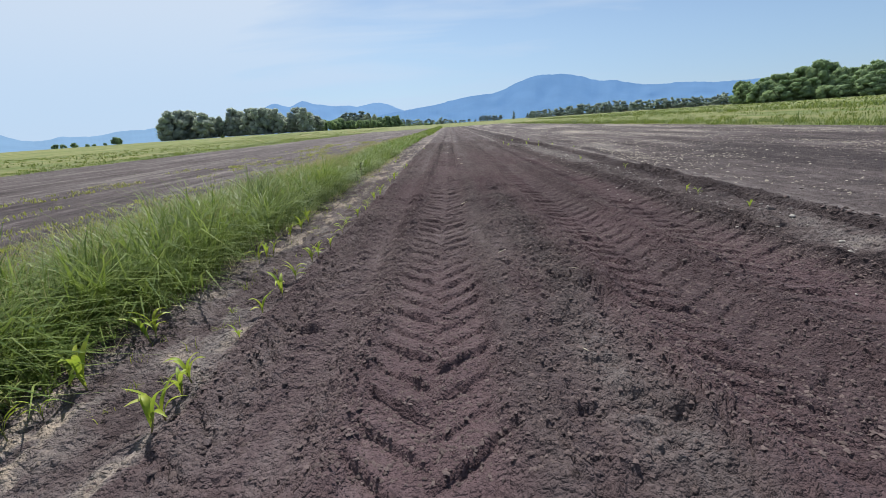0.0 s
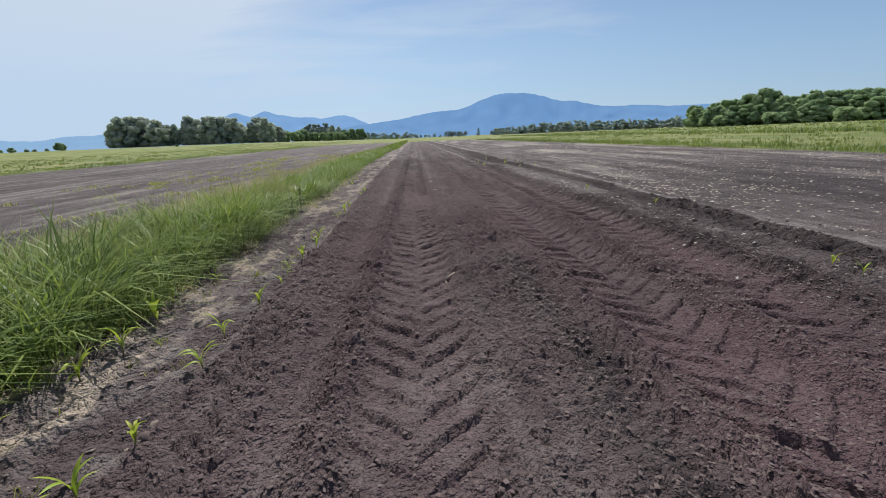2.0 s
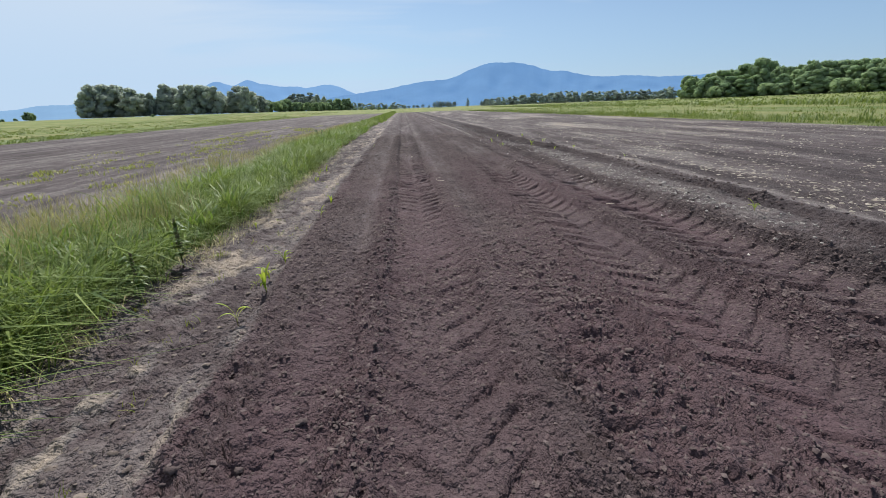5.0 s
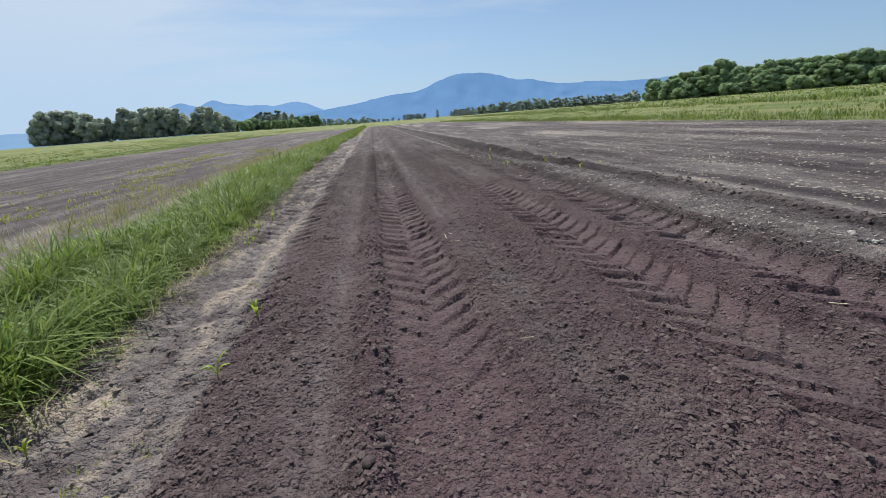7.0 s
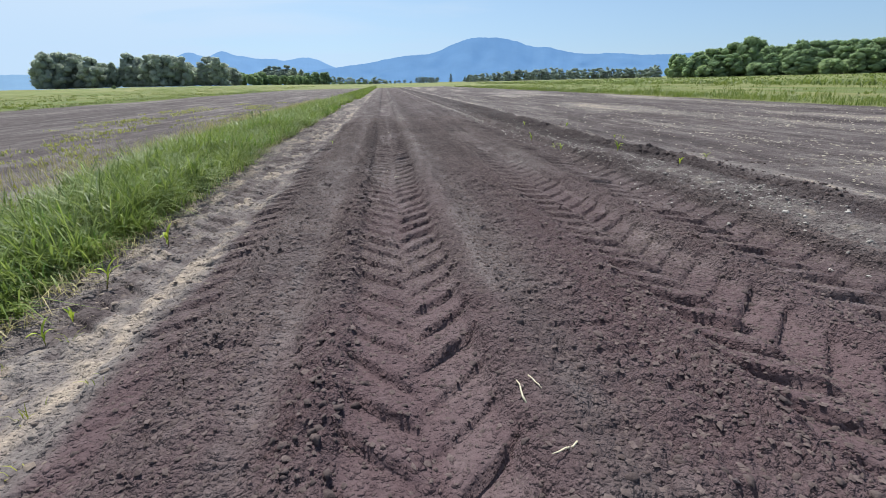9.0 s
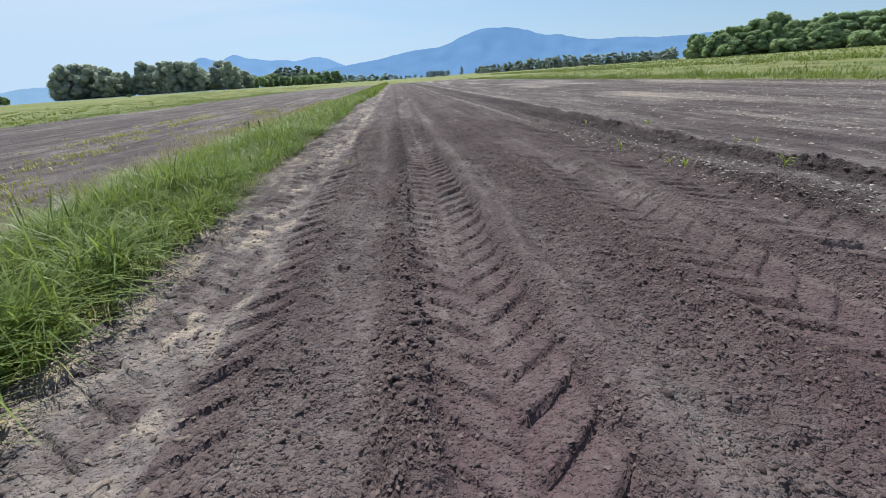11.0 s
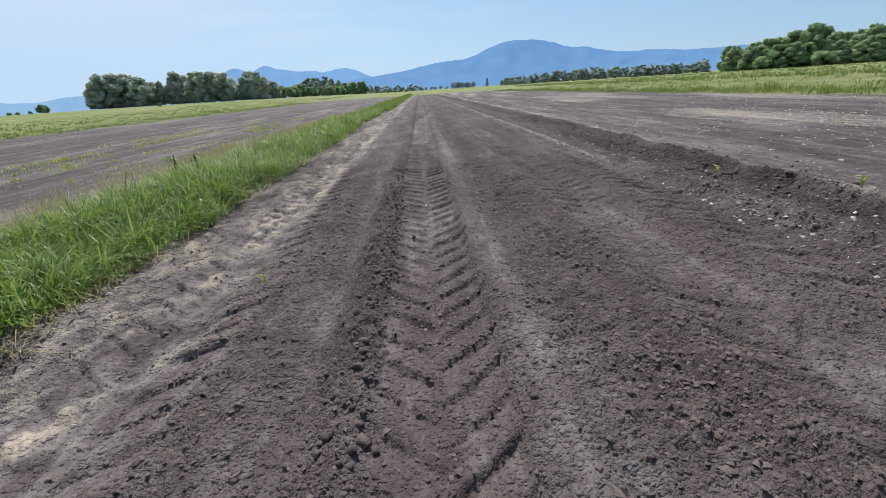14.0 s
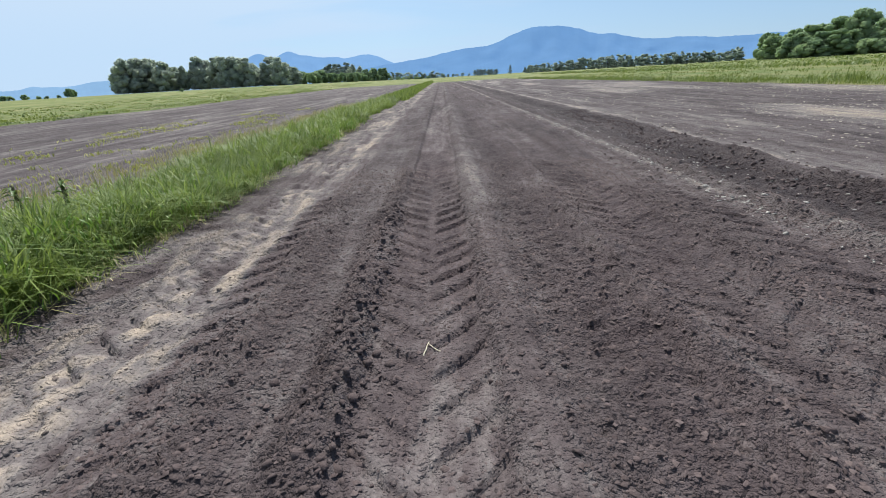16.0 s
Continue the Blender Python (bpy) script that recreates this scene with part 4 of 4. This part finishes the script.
for i, (px, py, s) in enumerate(spots):
    m = place(None, px, py, 137.5 * i, s * (0.68 if px > 0 else 0.95))
    if i < 4:
        kinds[i].matrix_basis = m
    else:
        made = copy_thing(kinds[i % 4], pose(0, 0, 0))
        made.matrix_basis = m
    if i >= len(spots) - len(STRIP):
        tagged(made, "young yellow corn seedling on a stony unploughed strip")


# ---- docks in the verge ----
def dock(seed, tall):
    rnd = random.Random(seed)
    ob = new("dock_plant")
    pts = [(rnd.uniform(-0.01, 0.01), rnd.uniform(-0.01, 0.01), tall * t - 0.02) for t in (0, 0.3, 0.6, 1.0)]
    part("stem", tube(pts, [0.007, 0.006, 0.005, 0.002]), DOCK_STEM, ob, "dark brown stem", True)
    bm = bmesh.new()
    for i in range(110):
        t = rnd.uniform(0.45, 1.0)
        r = 0.032 * (1.25 - t)
        a = rnd.uniform(0, 6.28)
        bmesh.ops.create_icosphere(bm, subdivisions=1, radius=rnd.uniform(0.006, 0.012), matrix=pose(r * math.cos(a), r * math.sin(a), tall * t))
    part("seed_head", bm, DOCK_STEM, ob, "dense brown seed head")
    for i in range(26):
        t = rnd.uniform(0.03, 0.85)
        part("leaf", leaf_blade((0, 0, tall * t), rnd.uniform(0, 6.28), 0.26, 0.055, 0.9, 0.8, rnd), DOCK_LEAF, ob, "broad green leaf", True)
    return tagged(ob, "dark-stemmed dock plant standing in the grass verge", "weed", "docks in the verge")


first = dock(3, 0.62)
first.matrix_basis = place(first, -4.5, 33.05)
for px, py, s in ((-4.35, 33.5, 0.95), (-2.52, 13.66, 0.85), (-2.47, 12.77, 0.70)):
    copy_thing(first, pose(0, 0, 0)).matrix_basis = place(first, px, py, 90 * py, s)


# ---- straw and large clods ----
def straw(seed):
    rnd = random.Random(seed)
    pts, p, a = [], Vector((-0.07, 0, 0.006)), rnd.uniform(-0.4, 0.4)
    for i in range(5):
        pts.append(tuple(p))
        a += rnd.uniform(-0.5, 0.5)
        p = p + Vector((0.035 * math.cos(a), 0.035 * math.sin(a), rnd.uniform(-0.002, 0.009)))
    ob = part("straw_stalk", tube(pts, [0.004, 0.0045, 0.004, 0.0035, 0.002], 5), STRAW, None, "", True)
    return tagged(ob, "bleached broken straw stalk lying on dark soil", "straw", "straw on the soil")


straws = [straw(s) for s in range(3)]
for i, (px, py, s) in enumerate([(0.64, 4.68, 1), (0.41, 18.17, 1.3), (0.46, 17.83, 1.2), (-0.14, 24.22, 0.9), (0.02, 23.62, 0.9), (0.0, 30.46, 1.2), (0.03, 30.5, 1.0), (0.49, 15.3, 0.8), (2.7, 15.3, 1.1),
                                 (4.85, 17.38, 1.2), (3.41, 6.3, 1.1), (3.43, 6.16, 0.9), (2.78, 21.46, 1.2), (0.91, 2.6, 0.6), (0.36, 8.0, 1.3), (0.30, 7.95, 1.1), (1.2, 4.0, 0.8), (0.45, 18.2, 1.1)]):
    m = place(None, px, py, 77 * i + 20, 0.8 * s, 0.004)
    if i < 3:
        straws[i].matrix_basis = m
    else:
        copy_thing(straws[i % 3], pose(0, 0, 0)).matrix_basis = m


def clod(seed):
    """A broken lump: the hull of scattered points, its faces a little uneven."""
    rnd = random.Random(seed + 40)
    bm = bmesh.new()
    for i in range(16):
        d = Vector((rnd.gauss(0, 1), rnd.gauss(0, 1), rnd.gauss(0, 1))).normalized() * rnd.uniform(0.030, 0.050)
        bm.verts.new((d.x * 1.2, d.y, d.z * 0.75))
    hull = bmesh.ops.convex_hull(bm, input=bm.verts[:])
    bmesh.ops.delete(bm, geom=[v for v in hull["geom_interior"] if v.is_valid], context="VERTS")
    bmesh.ops.subdivide_edges(bm, edges=bm.edges[:], cuts=2, use_grid_fill=True)
    off = Vector((seed * 3.1, 0, 0))
    for v in bm.verts:
        v.co = v.co * (1 + 0.14 * noise.noise(v.co * 40 + off) + 0.12 * noise.noise(v.co * 110 + off))
    ob = part("soil_clod", bm, BIG_CLOD, None)
    return tagged(ob, "large dark lump of turned soil in the tilled field", "clod", "large clods on the field")


clods = [clod(s) for s in range(4)]
for i, (px, py, s) in enumerate([(0.32, 8.17, 1.1), (0.88, 30.06, 0.8), (-0.6, 30.06, 0.7), (-1.12, 1.95, 0.9), (-1.22, 2.3, 0.7), (1.15, 4.1, 0.8), (1.2, 15.4, 1.0),
                                 (1.05, 15.2, 0.8), (-0.42, 23.4, 0.9), (-0.45, 23.0, 0.8), (-0.5, 22.6, 0.7), (2.35, 11.2, 0.9), (0.75, 29.4, 0.6), (-1.25, 18.3, 0.7), (-1.3, 17.7, 0.6), (-1.22, 16.2, 0.6), (-1.1, 16.45, 0.5), (-1.3, 16.9, 0.7), (-1.18, 17.15, 0.5), (-1.0, 16.7, 0.4), (-1.28, 15.8, 0.5), (-1.05, 2.55, 0.7), (-0.98, 1.9, 0.6), (1.0, 2.9, 0.5), (1.12, 3.3, 0.6), (1.05, 3.6, 0.5), (0.3, 3.3, 0.4), (1.2, 14.7, 0.6), (1.15, 30.4, 0.4), (0.6, 31.0, 0.4), (-0.4, 30.9, 0.45), (-0.35, 31.6, 0.4), (1.3, 31.2, 0.5)]):
    m = place(None, px, py, 61 * i, 0.75 * s, -0.008)
    if i < 4:
        clods[i].matrix_basis = m
    else:
        copy_thing(clods[i % 4], pose(0, 0, 0)).matrix_basis = m


crnd = random.Random(23)
for i in range(110):
    py = 1.8 + 31 * (i + crnd.random()) / 110
    px = crnd.choice((crnd.uniform(-1.35, -0.5), crnd.uniform(0.65, 1.6), crnd.gauss(-0.42, 0.06), crnd.uniform(2.9, 3.6)))
    made = copy_thing(clods[i % 4], pose(0, 0, 0))
    made.matrix_basis = place(None, px, py, 47 * i, crnd.uniform(0.22, 0.48), -0.003)
    tagged(made, "small dark broken clod lying on tilled soil")


def stone(seed):
    bm = bmesh.new()
    bmesh.ops.create_icosphere(bm, subdivisions=2, radius=0.035)
    off = Vector((seed * 5.7, 2.0, 0))
    for v in bm.verts:
        k = 1 + 0.7 * noise.noise(v.co * 18 + off) + 0.2 * noise.noise(v.co * 60 + off)
        v.co = Vector((v.co.x * k * 1.25, v.co.y * k, v.co.z * k * 0.6))
    return tagged(part("field_stone", bm, STONE, None), "pale angular stone on the unploughed strip", "stone", "stones on the strip")


stones = [stone(s) for s in range(3)]
srnd = random.Random(5)
for i in range(34):
    py = 5 + 25 * (i + srnd.random()) / 34
    px = srnd.uniform(3.5, 4.4) if py < 23 else srnd.uniform(3.05, 3.9)
    m = place(None, px, py, srnd.uniform(0, 360), srnd.uniform(0.35, 0.75), 0.002)
    if i < 3:
        stones[i].matrix_basis = m
    else:
        copy_thing(stones[i % 3], pose(0, 0, 0)).matrix_basis = m


def weed_tuft(seed):
    rnd = random.Random(seed)
    ob = new("weed_tuft")
    for i in range(16):
        r, a = rnd.uniform(0, 0.02), rnd.uniform(0, 6.28)
        part("blade", leaf_blade((r * math.cos(a), r * math.sin(a), -0.01), a, rnd.uniform(0.08, 0.16), 0.006, rnd.uniform(0.7, 1.1), rnd.uniform(0.3, 0.8), rnd), WEED, ob, "", True)
    return tagged(ob, "small tuft of yellow-green weed on crusted soil", "weed", "weeds on the crusted edge")


weeds = [weed_tuft(s) for s in range(2)]
for i, (px, py, s) in enumerate([(-1.83, 8.6, 1.5), (-1.6, 13.0, 1.0), (-1.7, 3.3, 0.9), (-1.75, 3.6, 0.8), (-2.0, 6.9, 1.0), (-2.3, 10.2, 1.1), (-2.25, 13.9, 1.0), (-2.35, 18.0, 1.2), (-1.95, 4.3, 0.8), (-2.3, 16.1, 0.9)]):
    m = place(None, px, py, 50 * i, s)
    if i < 2:
        weeds[i].matrix_basis = m
    else:
        copy_thing(weeds[i % 2], pose(0, 0, 0)).matrix_basis = m


# ---- trees ----
def crown_mesh(seed, tall, wide, lobes, cards, card, low=0.12, taper=0.35, pointed=False):
    """A crown of many small leafy flakes on a heap of uneven lobes."""
    r = np.random.default_rng(seed)
    t = r.random(lobes) ** 0.9
    cz = tall * (low + (0.93 - low) * t)
    prof = (1 - t) ** 0.9 if pointed else np.sin(np.pi * np.clip(0.16 + 0.80 * t, 0, 1)) ** 0.6 * (1 - taper * t)
    a, q = r.random(lobes) * 2 * np.pi, np.sqrt(r.random(lobes))
    rad = wide * (0.10 + 0.13 * r.random(lobes)) * (1.0 if lobes < 50 else 0.72) * (0.6 + 0.4 * prof) * (0.55 if pointed else 1)
    cx, cy = np.cos(a) * q * prof * wide * 0.40, np.sin(a) * q * prof * wide * 0.40
    # the inner mass of each lobe: a dented ball of twigs and leaves
    ball = np.array([(math.cos(p) * math.cos(q_), math.sin(p) * math.cos(q_), math.sin(q_)) for q_ in (-0.75, 0.0, 0.75) for p in (2 * math.pi * (k + 0.5 * (q_ > 0)) / 5 for k in range(5))] + [(0, 0, -1), (0, 0, 1)])
    faces = [(5 * b + k, 5 * b + (k + 1) % 5, 5 * b + 5 + (k + 1) % 5, 5 * b + 5 + k) for b in range(2) for k in range(5)]
    caps = [(15, (k + 1) % 5, k) for k in range(5)] + [(16, 10 + k, 10 + (k + 1) % 5) for k in range(5)]
    core = np.stack([cx, cy, cz], 1)[:, None] + ball[None] * (rad * 0.88)[:, None, None] * (0.80 + 0.34 * r.random((lobes, 17, 1))) * np.array([1, 1, 1.12])
    core[..., 2] = np.clip(core[..., 2], tall * 0.02, tall)
    i = r.integers(0, lobes, cards)
    d = r.normal(0, 1, (cards, 3))
    d[:, 2] += 0.25
    d /= np.linalg.norm(d, axis=1)[:, None]
    c = np.stack([cx[i], cy[i], cz[i]], 1) + d * (rad[i] * (0.74 + 0.38 * r.random(cards)))[:, None] * np.array([1, 1, 1.15])
    c[:, 2] = np.clip(c[:, 2], tall * 0.03, tall)
    nrm = d + 0.35 * r.normal(0, 1, (cards, 3))
    u = np.cross(nrm, r.normal(0, 1, (cards, 3)))
    u /= np.linalg.norm(u, axis=1)[:, None]
    w = np.cross(nrm, u)
    w /= np.linalg.norm(w, axis=1)[:, None]
    s = card * (0.55 + 0.9 * r.random((cards, 1)))
    v = np.stack([c - u * s - w * s * 0.35, c + u * s * 0.3 - w * s * 0.8, c + u * s + w * s * 0.3, c - u * s * 0.2 + w * s * 0.8], 1)
    base = cards * 4 + 17 * np.arange(lobes)[:, None, None]
    quads = np.concatenate([np.arange(cards * 4).reshape(-1, 4), (np.array(faces)[None] + base).reshape(-1, 4)])
    return mesh_from("crown", np.concatenate([v.reshape(-1, 3), core.reshape(-1, 3)]), quads, (np.array(caps)[None] + base).reshape(-1, 3))


def trunk_mesh(seed, tall, thick):
    """A tapered trunk with limbs, one mesh."""
    r = random.Random(seed)
    bm = tube([(0, 0, -0.6), (0.1, 0, tall * 0.15), (0.1, 0.2, tall * 0.45), (0, 0.1, tall * 0.8)], [thick, thick * 0.8, thick * 0.5, thick * 0.12], 7)
    for i in range(6):
        z = tall * r.uniform(0.2, 0.55)
        a = r.uniform(0, 6.28)
        k = tall * r.uniform(0.14, 0.24)
        limb = tube([(0.05, 0.1, z), (k * 0.5 * math.cos(a), k * 0.5 * math.sin(a), z + k * 0.5), (k * math.cos(a), k * math.sin(a), z + k * 1.2)], [thick * 0.35, thick * 0.22, thick * 0.06], 5)
        tmp = bpy.data.meshes.new("limb")
        limb.to_mesh(tmp)
        limb.free()
        bm.from_mesh(tmp)
        bpy.data.meshes.remove(tmp)
    return bm


def tree(name, seed, tall, wide, lobes, cards, card, mat, label, low=0.08, pointed=False):
    ob = new(name)
    part("trunk", trunk_mesh(seed, tall, tall * 0.016), BARK, ob, "grey-brown trunk")
    part("crown", crown_mesh(seed, tall, wide, lobes, cards, card, low, 0.30, pointed), mat, ob, "dense leafy crown")
    return tagged(ob, label, "tree")


def eased(az, dist, el, base=0.0):
    """Ground place and height of a tree that tops out at an angle el, seen from the field's edge."""
    px, py = dist * math.sin(radians(az)), 3 + dist * math.cos(radians(az))
    z = float(height(px, py)[0])
    return px, py, z, 1.45 + dist * math.tan(radians(el)) - z


trnd = random.Random(11)


def grove(kinds, group, rows, least=0.84):
    """Rows: first and last bearing, how many, first and last top angle, distance, width over height."""
    used = set()
    for a0, a1, many, e0, e1, dist, shape in rows:
        for i in range(many):
            t = (i + 0.5) / many
            px, py, z, tall = eased(a0 + (a1 - a0) * t + trnd.uniform(-0.15, 0.15), dist * trnd.uniform(0.97, 1.04), (e0 + (e1 - e0) * t) * trnd.uniform(least, 1.08))
            k = kinds[trnd.randrange(len(kinds))]
            s = tall / 20.0
            w = s * shape * trnd.uniform(1.2, 1.85)
            m = pose(px, py, z - 0.1, 0, 0, trnd.uniform(0, 360)) @ Matrix.Diagonal((w, w, s, 1))
            if k not in used and k.name not in placed:
                used.add(k)
                placed.add(k.name)
                k.matrix_basis = m
                tagged(k, group=group)
            else:
                made = copy_thing(k, pose(0, 0, 0))
                made.matrix_basis = m
                tagged(made, group=group)


placed = set()
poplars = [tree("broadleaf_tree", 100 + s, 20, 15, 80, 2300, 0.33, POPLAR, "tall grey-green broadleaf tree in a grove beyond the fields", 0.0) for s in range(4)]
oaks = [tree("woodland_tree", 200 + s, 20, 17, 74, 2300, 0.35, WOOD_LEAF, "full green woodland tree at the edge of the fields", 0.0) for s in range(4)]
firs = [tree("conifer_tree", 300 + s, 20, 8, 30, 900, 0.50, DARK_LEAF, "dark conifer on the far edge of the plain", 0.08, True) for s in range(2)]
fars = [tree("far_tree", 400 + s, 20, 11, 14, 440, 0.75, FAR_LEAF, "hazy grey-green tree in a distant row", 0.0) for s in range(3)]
bushes = [tree("bush", 500 + s, 20, 26, 18, 900, 1.1, WOOD_LEAF, "rounded green bush at the end of the fields", 0.02) for s in range(2)]
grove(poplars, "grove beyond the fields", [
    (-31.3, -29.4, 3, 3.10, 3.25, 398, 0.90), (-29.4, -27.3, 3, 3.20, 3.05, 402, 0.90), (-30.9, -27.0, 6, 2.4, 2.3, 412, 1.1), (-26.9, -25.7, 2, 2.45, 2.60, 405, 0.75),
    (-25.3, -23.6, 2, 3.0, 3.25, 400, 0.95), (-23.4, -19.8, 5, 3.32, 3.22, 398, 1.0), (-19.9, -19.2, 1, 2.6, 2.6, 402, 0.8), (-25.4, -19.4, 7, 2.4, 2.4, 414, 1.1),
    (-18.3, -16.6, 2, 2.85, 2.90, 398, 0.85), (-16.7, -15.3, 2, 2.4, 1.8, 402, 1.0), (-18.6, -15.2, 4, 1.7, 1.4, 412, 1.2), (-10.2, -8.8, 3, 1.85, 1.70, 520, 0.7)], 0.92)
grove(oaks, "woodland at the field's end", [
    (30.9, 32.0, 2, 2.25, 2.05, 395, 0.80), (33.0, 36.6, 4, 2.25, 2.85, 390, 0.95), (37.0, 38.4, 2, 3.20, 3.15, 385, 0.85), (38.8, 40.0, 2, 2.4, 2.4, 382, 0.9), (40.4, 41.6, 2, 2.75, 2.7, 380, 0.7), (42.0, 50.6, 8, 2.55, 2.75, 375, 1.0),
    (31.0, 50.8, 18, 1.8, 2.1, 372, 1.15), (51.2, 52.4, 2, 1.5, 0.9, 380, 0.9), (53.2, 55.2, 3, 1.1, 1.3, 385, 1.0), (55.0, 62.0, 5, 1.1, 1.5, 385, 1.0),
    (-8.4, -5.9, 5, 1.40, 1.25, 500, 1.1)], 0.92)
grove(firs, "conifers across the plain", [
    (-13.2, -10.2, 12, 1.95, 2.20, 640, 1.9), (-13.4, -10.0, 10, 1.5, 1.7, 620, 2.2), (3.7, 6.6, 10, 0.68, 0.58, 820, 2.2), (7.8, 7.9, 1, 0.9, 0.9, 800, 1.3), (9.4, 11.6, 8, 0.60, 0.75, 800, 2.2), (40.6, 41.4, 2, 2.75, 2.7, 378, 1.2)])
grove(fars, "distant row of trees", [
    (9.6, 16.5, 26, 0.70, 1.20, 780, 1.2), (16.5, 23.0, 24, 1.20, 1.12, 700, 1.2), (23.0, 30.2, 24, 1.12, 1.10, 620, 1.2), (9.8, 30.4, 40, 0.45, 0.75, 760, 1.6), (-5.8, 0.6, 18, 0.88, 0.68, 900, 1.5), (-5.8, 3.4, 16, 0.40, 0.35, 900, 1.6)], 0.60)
grove(bushes, "bushes at the field's end", [
    (-15.5, -13.0, 5, 1.35, 1.40, 440, 0.8), (-13.4, -8.4, 10, 1.10, 1.05, 460, 0.7), (-36.2, -35.4, 2, 0.95, 0.9, 520, 0.6), (-38.6, -36.6, 3, 0.5, 0.5, 560, 0.9), (-41.0, -39.0, 3, 0.6, 0.6, 560, 0.8),
    (-26.4, -25.8, 1, 0.50, 0.45, 330, 0.8), (-8.0, -1.0, 10, 0.30, 0.22, 480, 1.3), (33.0, 50.0, 12, 1.0, 1.1, 365, 0.9)])


# ---- mountains ----
def mountain(name, label, mat, dist, a0, a1, humps, seed, deep=700.0):
    """A wooded range: its crest is a sum of rounded humps (bearing, height angle, width), with small spurs; its foot lies nearer."""
    az = np.arange(a0, a1, 0.12)
    el = sum(h * np.exp(-(((az - c) / w) ** 2)) for c, h, w in humps)
    el = el + 0.16 * (vnoise(az * 0.45, az * 0, seed + 5) - 0.5) + 0.09 * (vnoise(az * 0.9, az * 0, seed) - 0.5) + 0.06 * (vnoise(az * 2.6, az * 0, seed + 1) - 0.5) + 0.035 * (vnoise(az * 6.5, az * 0, seed + 3) - 0.5)
    lev = np.linspace(0, 1, 14)
    A, L = np.meshgrid(az, lev)
    E = np.tile(el, (len(lev), 1))
    D = dist - deep * (1 - L) + 160 * (vnoise(A * 0.7, L * 4, seed + 2) - 0.5) * np.sin(np.pi * L)
    Z = np.tan(np.radians(E)) * dist * L ** 1.25 - 4 * (1 - L)
    X, Y = D * np.sin(np.radians(A)), D * np.cos(np.radians(A))
    i = np.arange(A.size).reshape(A.shape)
    quads = np.stack([i[:-1, :-1], i[:-1, 1:], i[1:, 1:], i[1:, :-1]], -1).reshape(-1, 4)
    ob = part(name, mesh_from(name, np.stack([X.ravel(), Y.ravel(), Z.ravel()], 1), quads, smooth=True), mat)
    tagged(ob, label, "mountain", kind="structure")


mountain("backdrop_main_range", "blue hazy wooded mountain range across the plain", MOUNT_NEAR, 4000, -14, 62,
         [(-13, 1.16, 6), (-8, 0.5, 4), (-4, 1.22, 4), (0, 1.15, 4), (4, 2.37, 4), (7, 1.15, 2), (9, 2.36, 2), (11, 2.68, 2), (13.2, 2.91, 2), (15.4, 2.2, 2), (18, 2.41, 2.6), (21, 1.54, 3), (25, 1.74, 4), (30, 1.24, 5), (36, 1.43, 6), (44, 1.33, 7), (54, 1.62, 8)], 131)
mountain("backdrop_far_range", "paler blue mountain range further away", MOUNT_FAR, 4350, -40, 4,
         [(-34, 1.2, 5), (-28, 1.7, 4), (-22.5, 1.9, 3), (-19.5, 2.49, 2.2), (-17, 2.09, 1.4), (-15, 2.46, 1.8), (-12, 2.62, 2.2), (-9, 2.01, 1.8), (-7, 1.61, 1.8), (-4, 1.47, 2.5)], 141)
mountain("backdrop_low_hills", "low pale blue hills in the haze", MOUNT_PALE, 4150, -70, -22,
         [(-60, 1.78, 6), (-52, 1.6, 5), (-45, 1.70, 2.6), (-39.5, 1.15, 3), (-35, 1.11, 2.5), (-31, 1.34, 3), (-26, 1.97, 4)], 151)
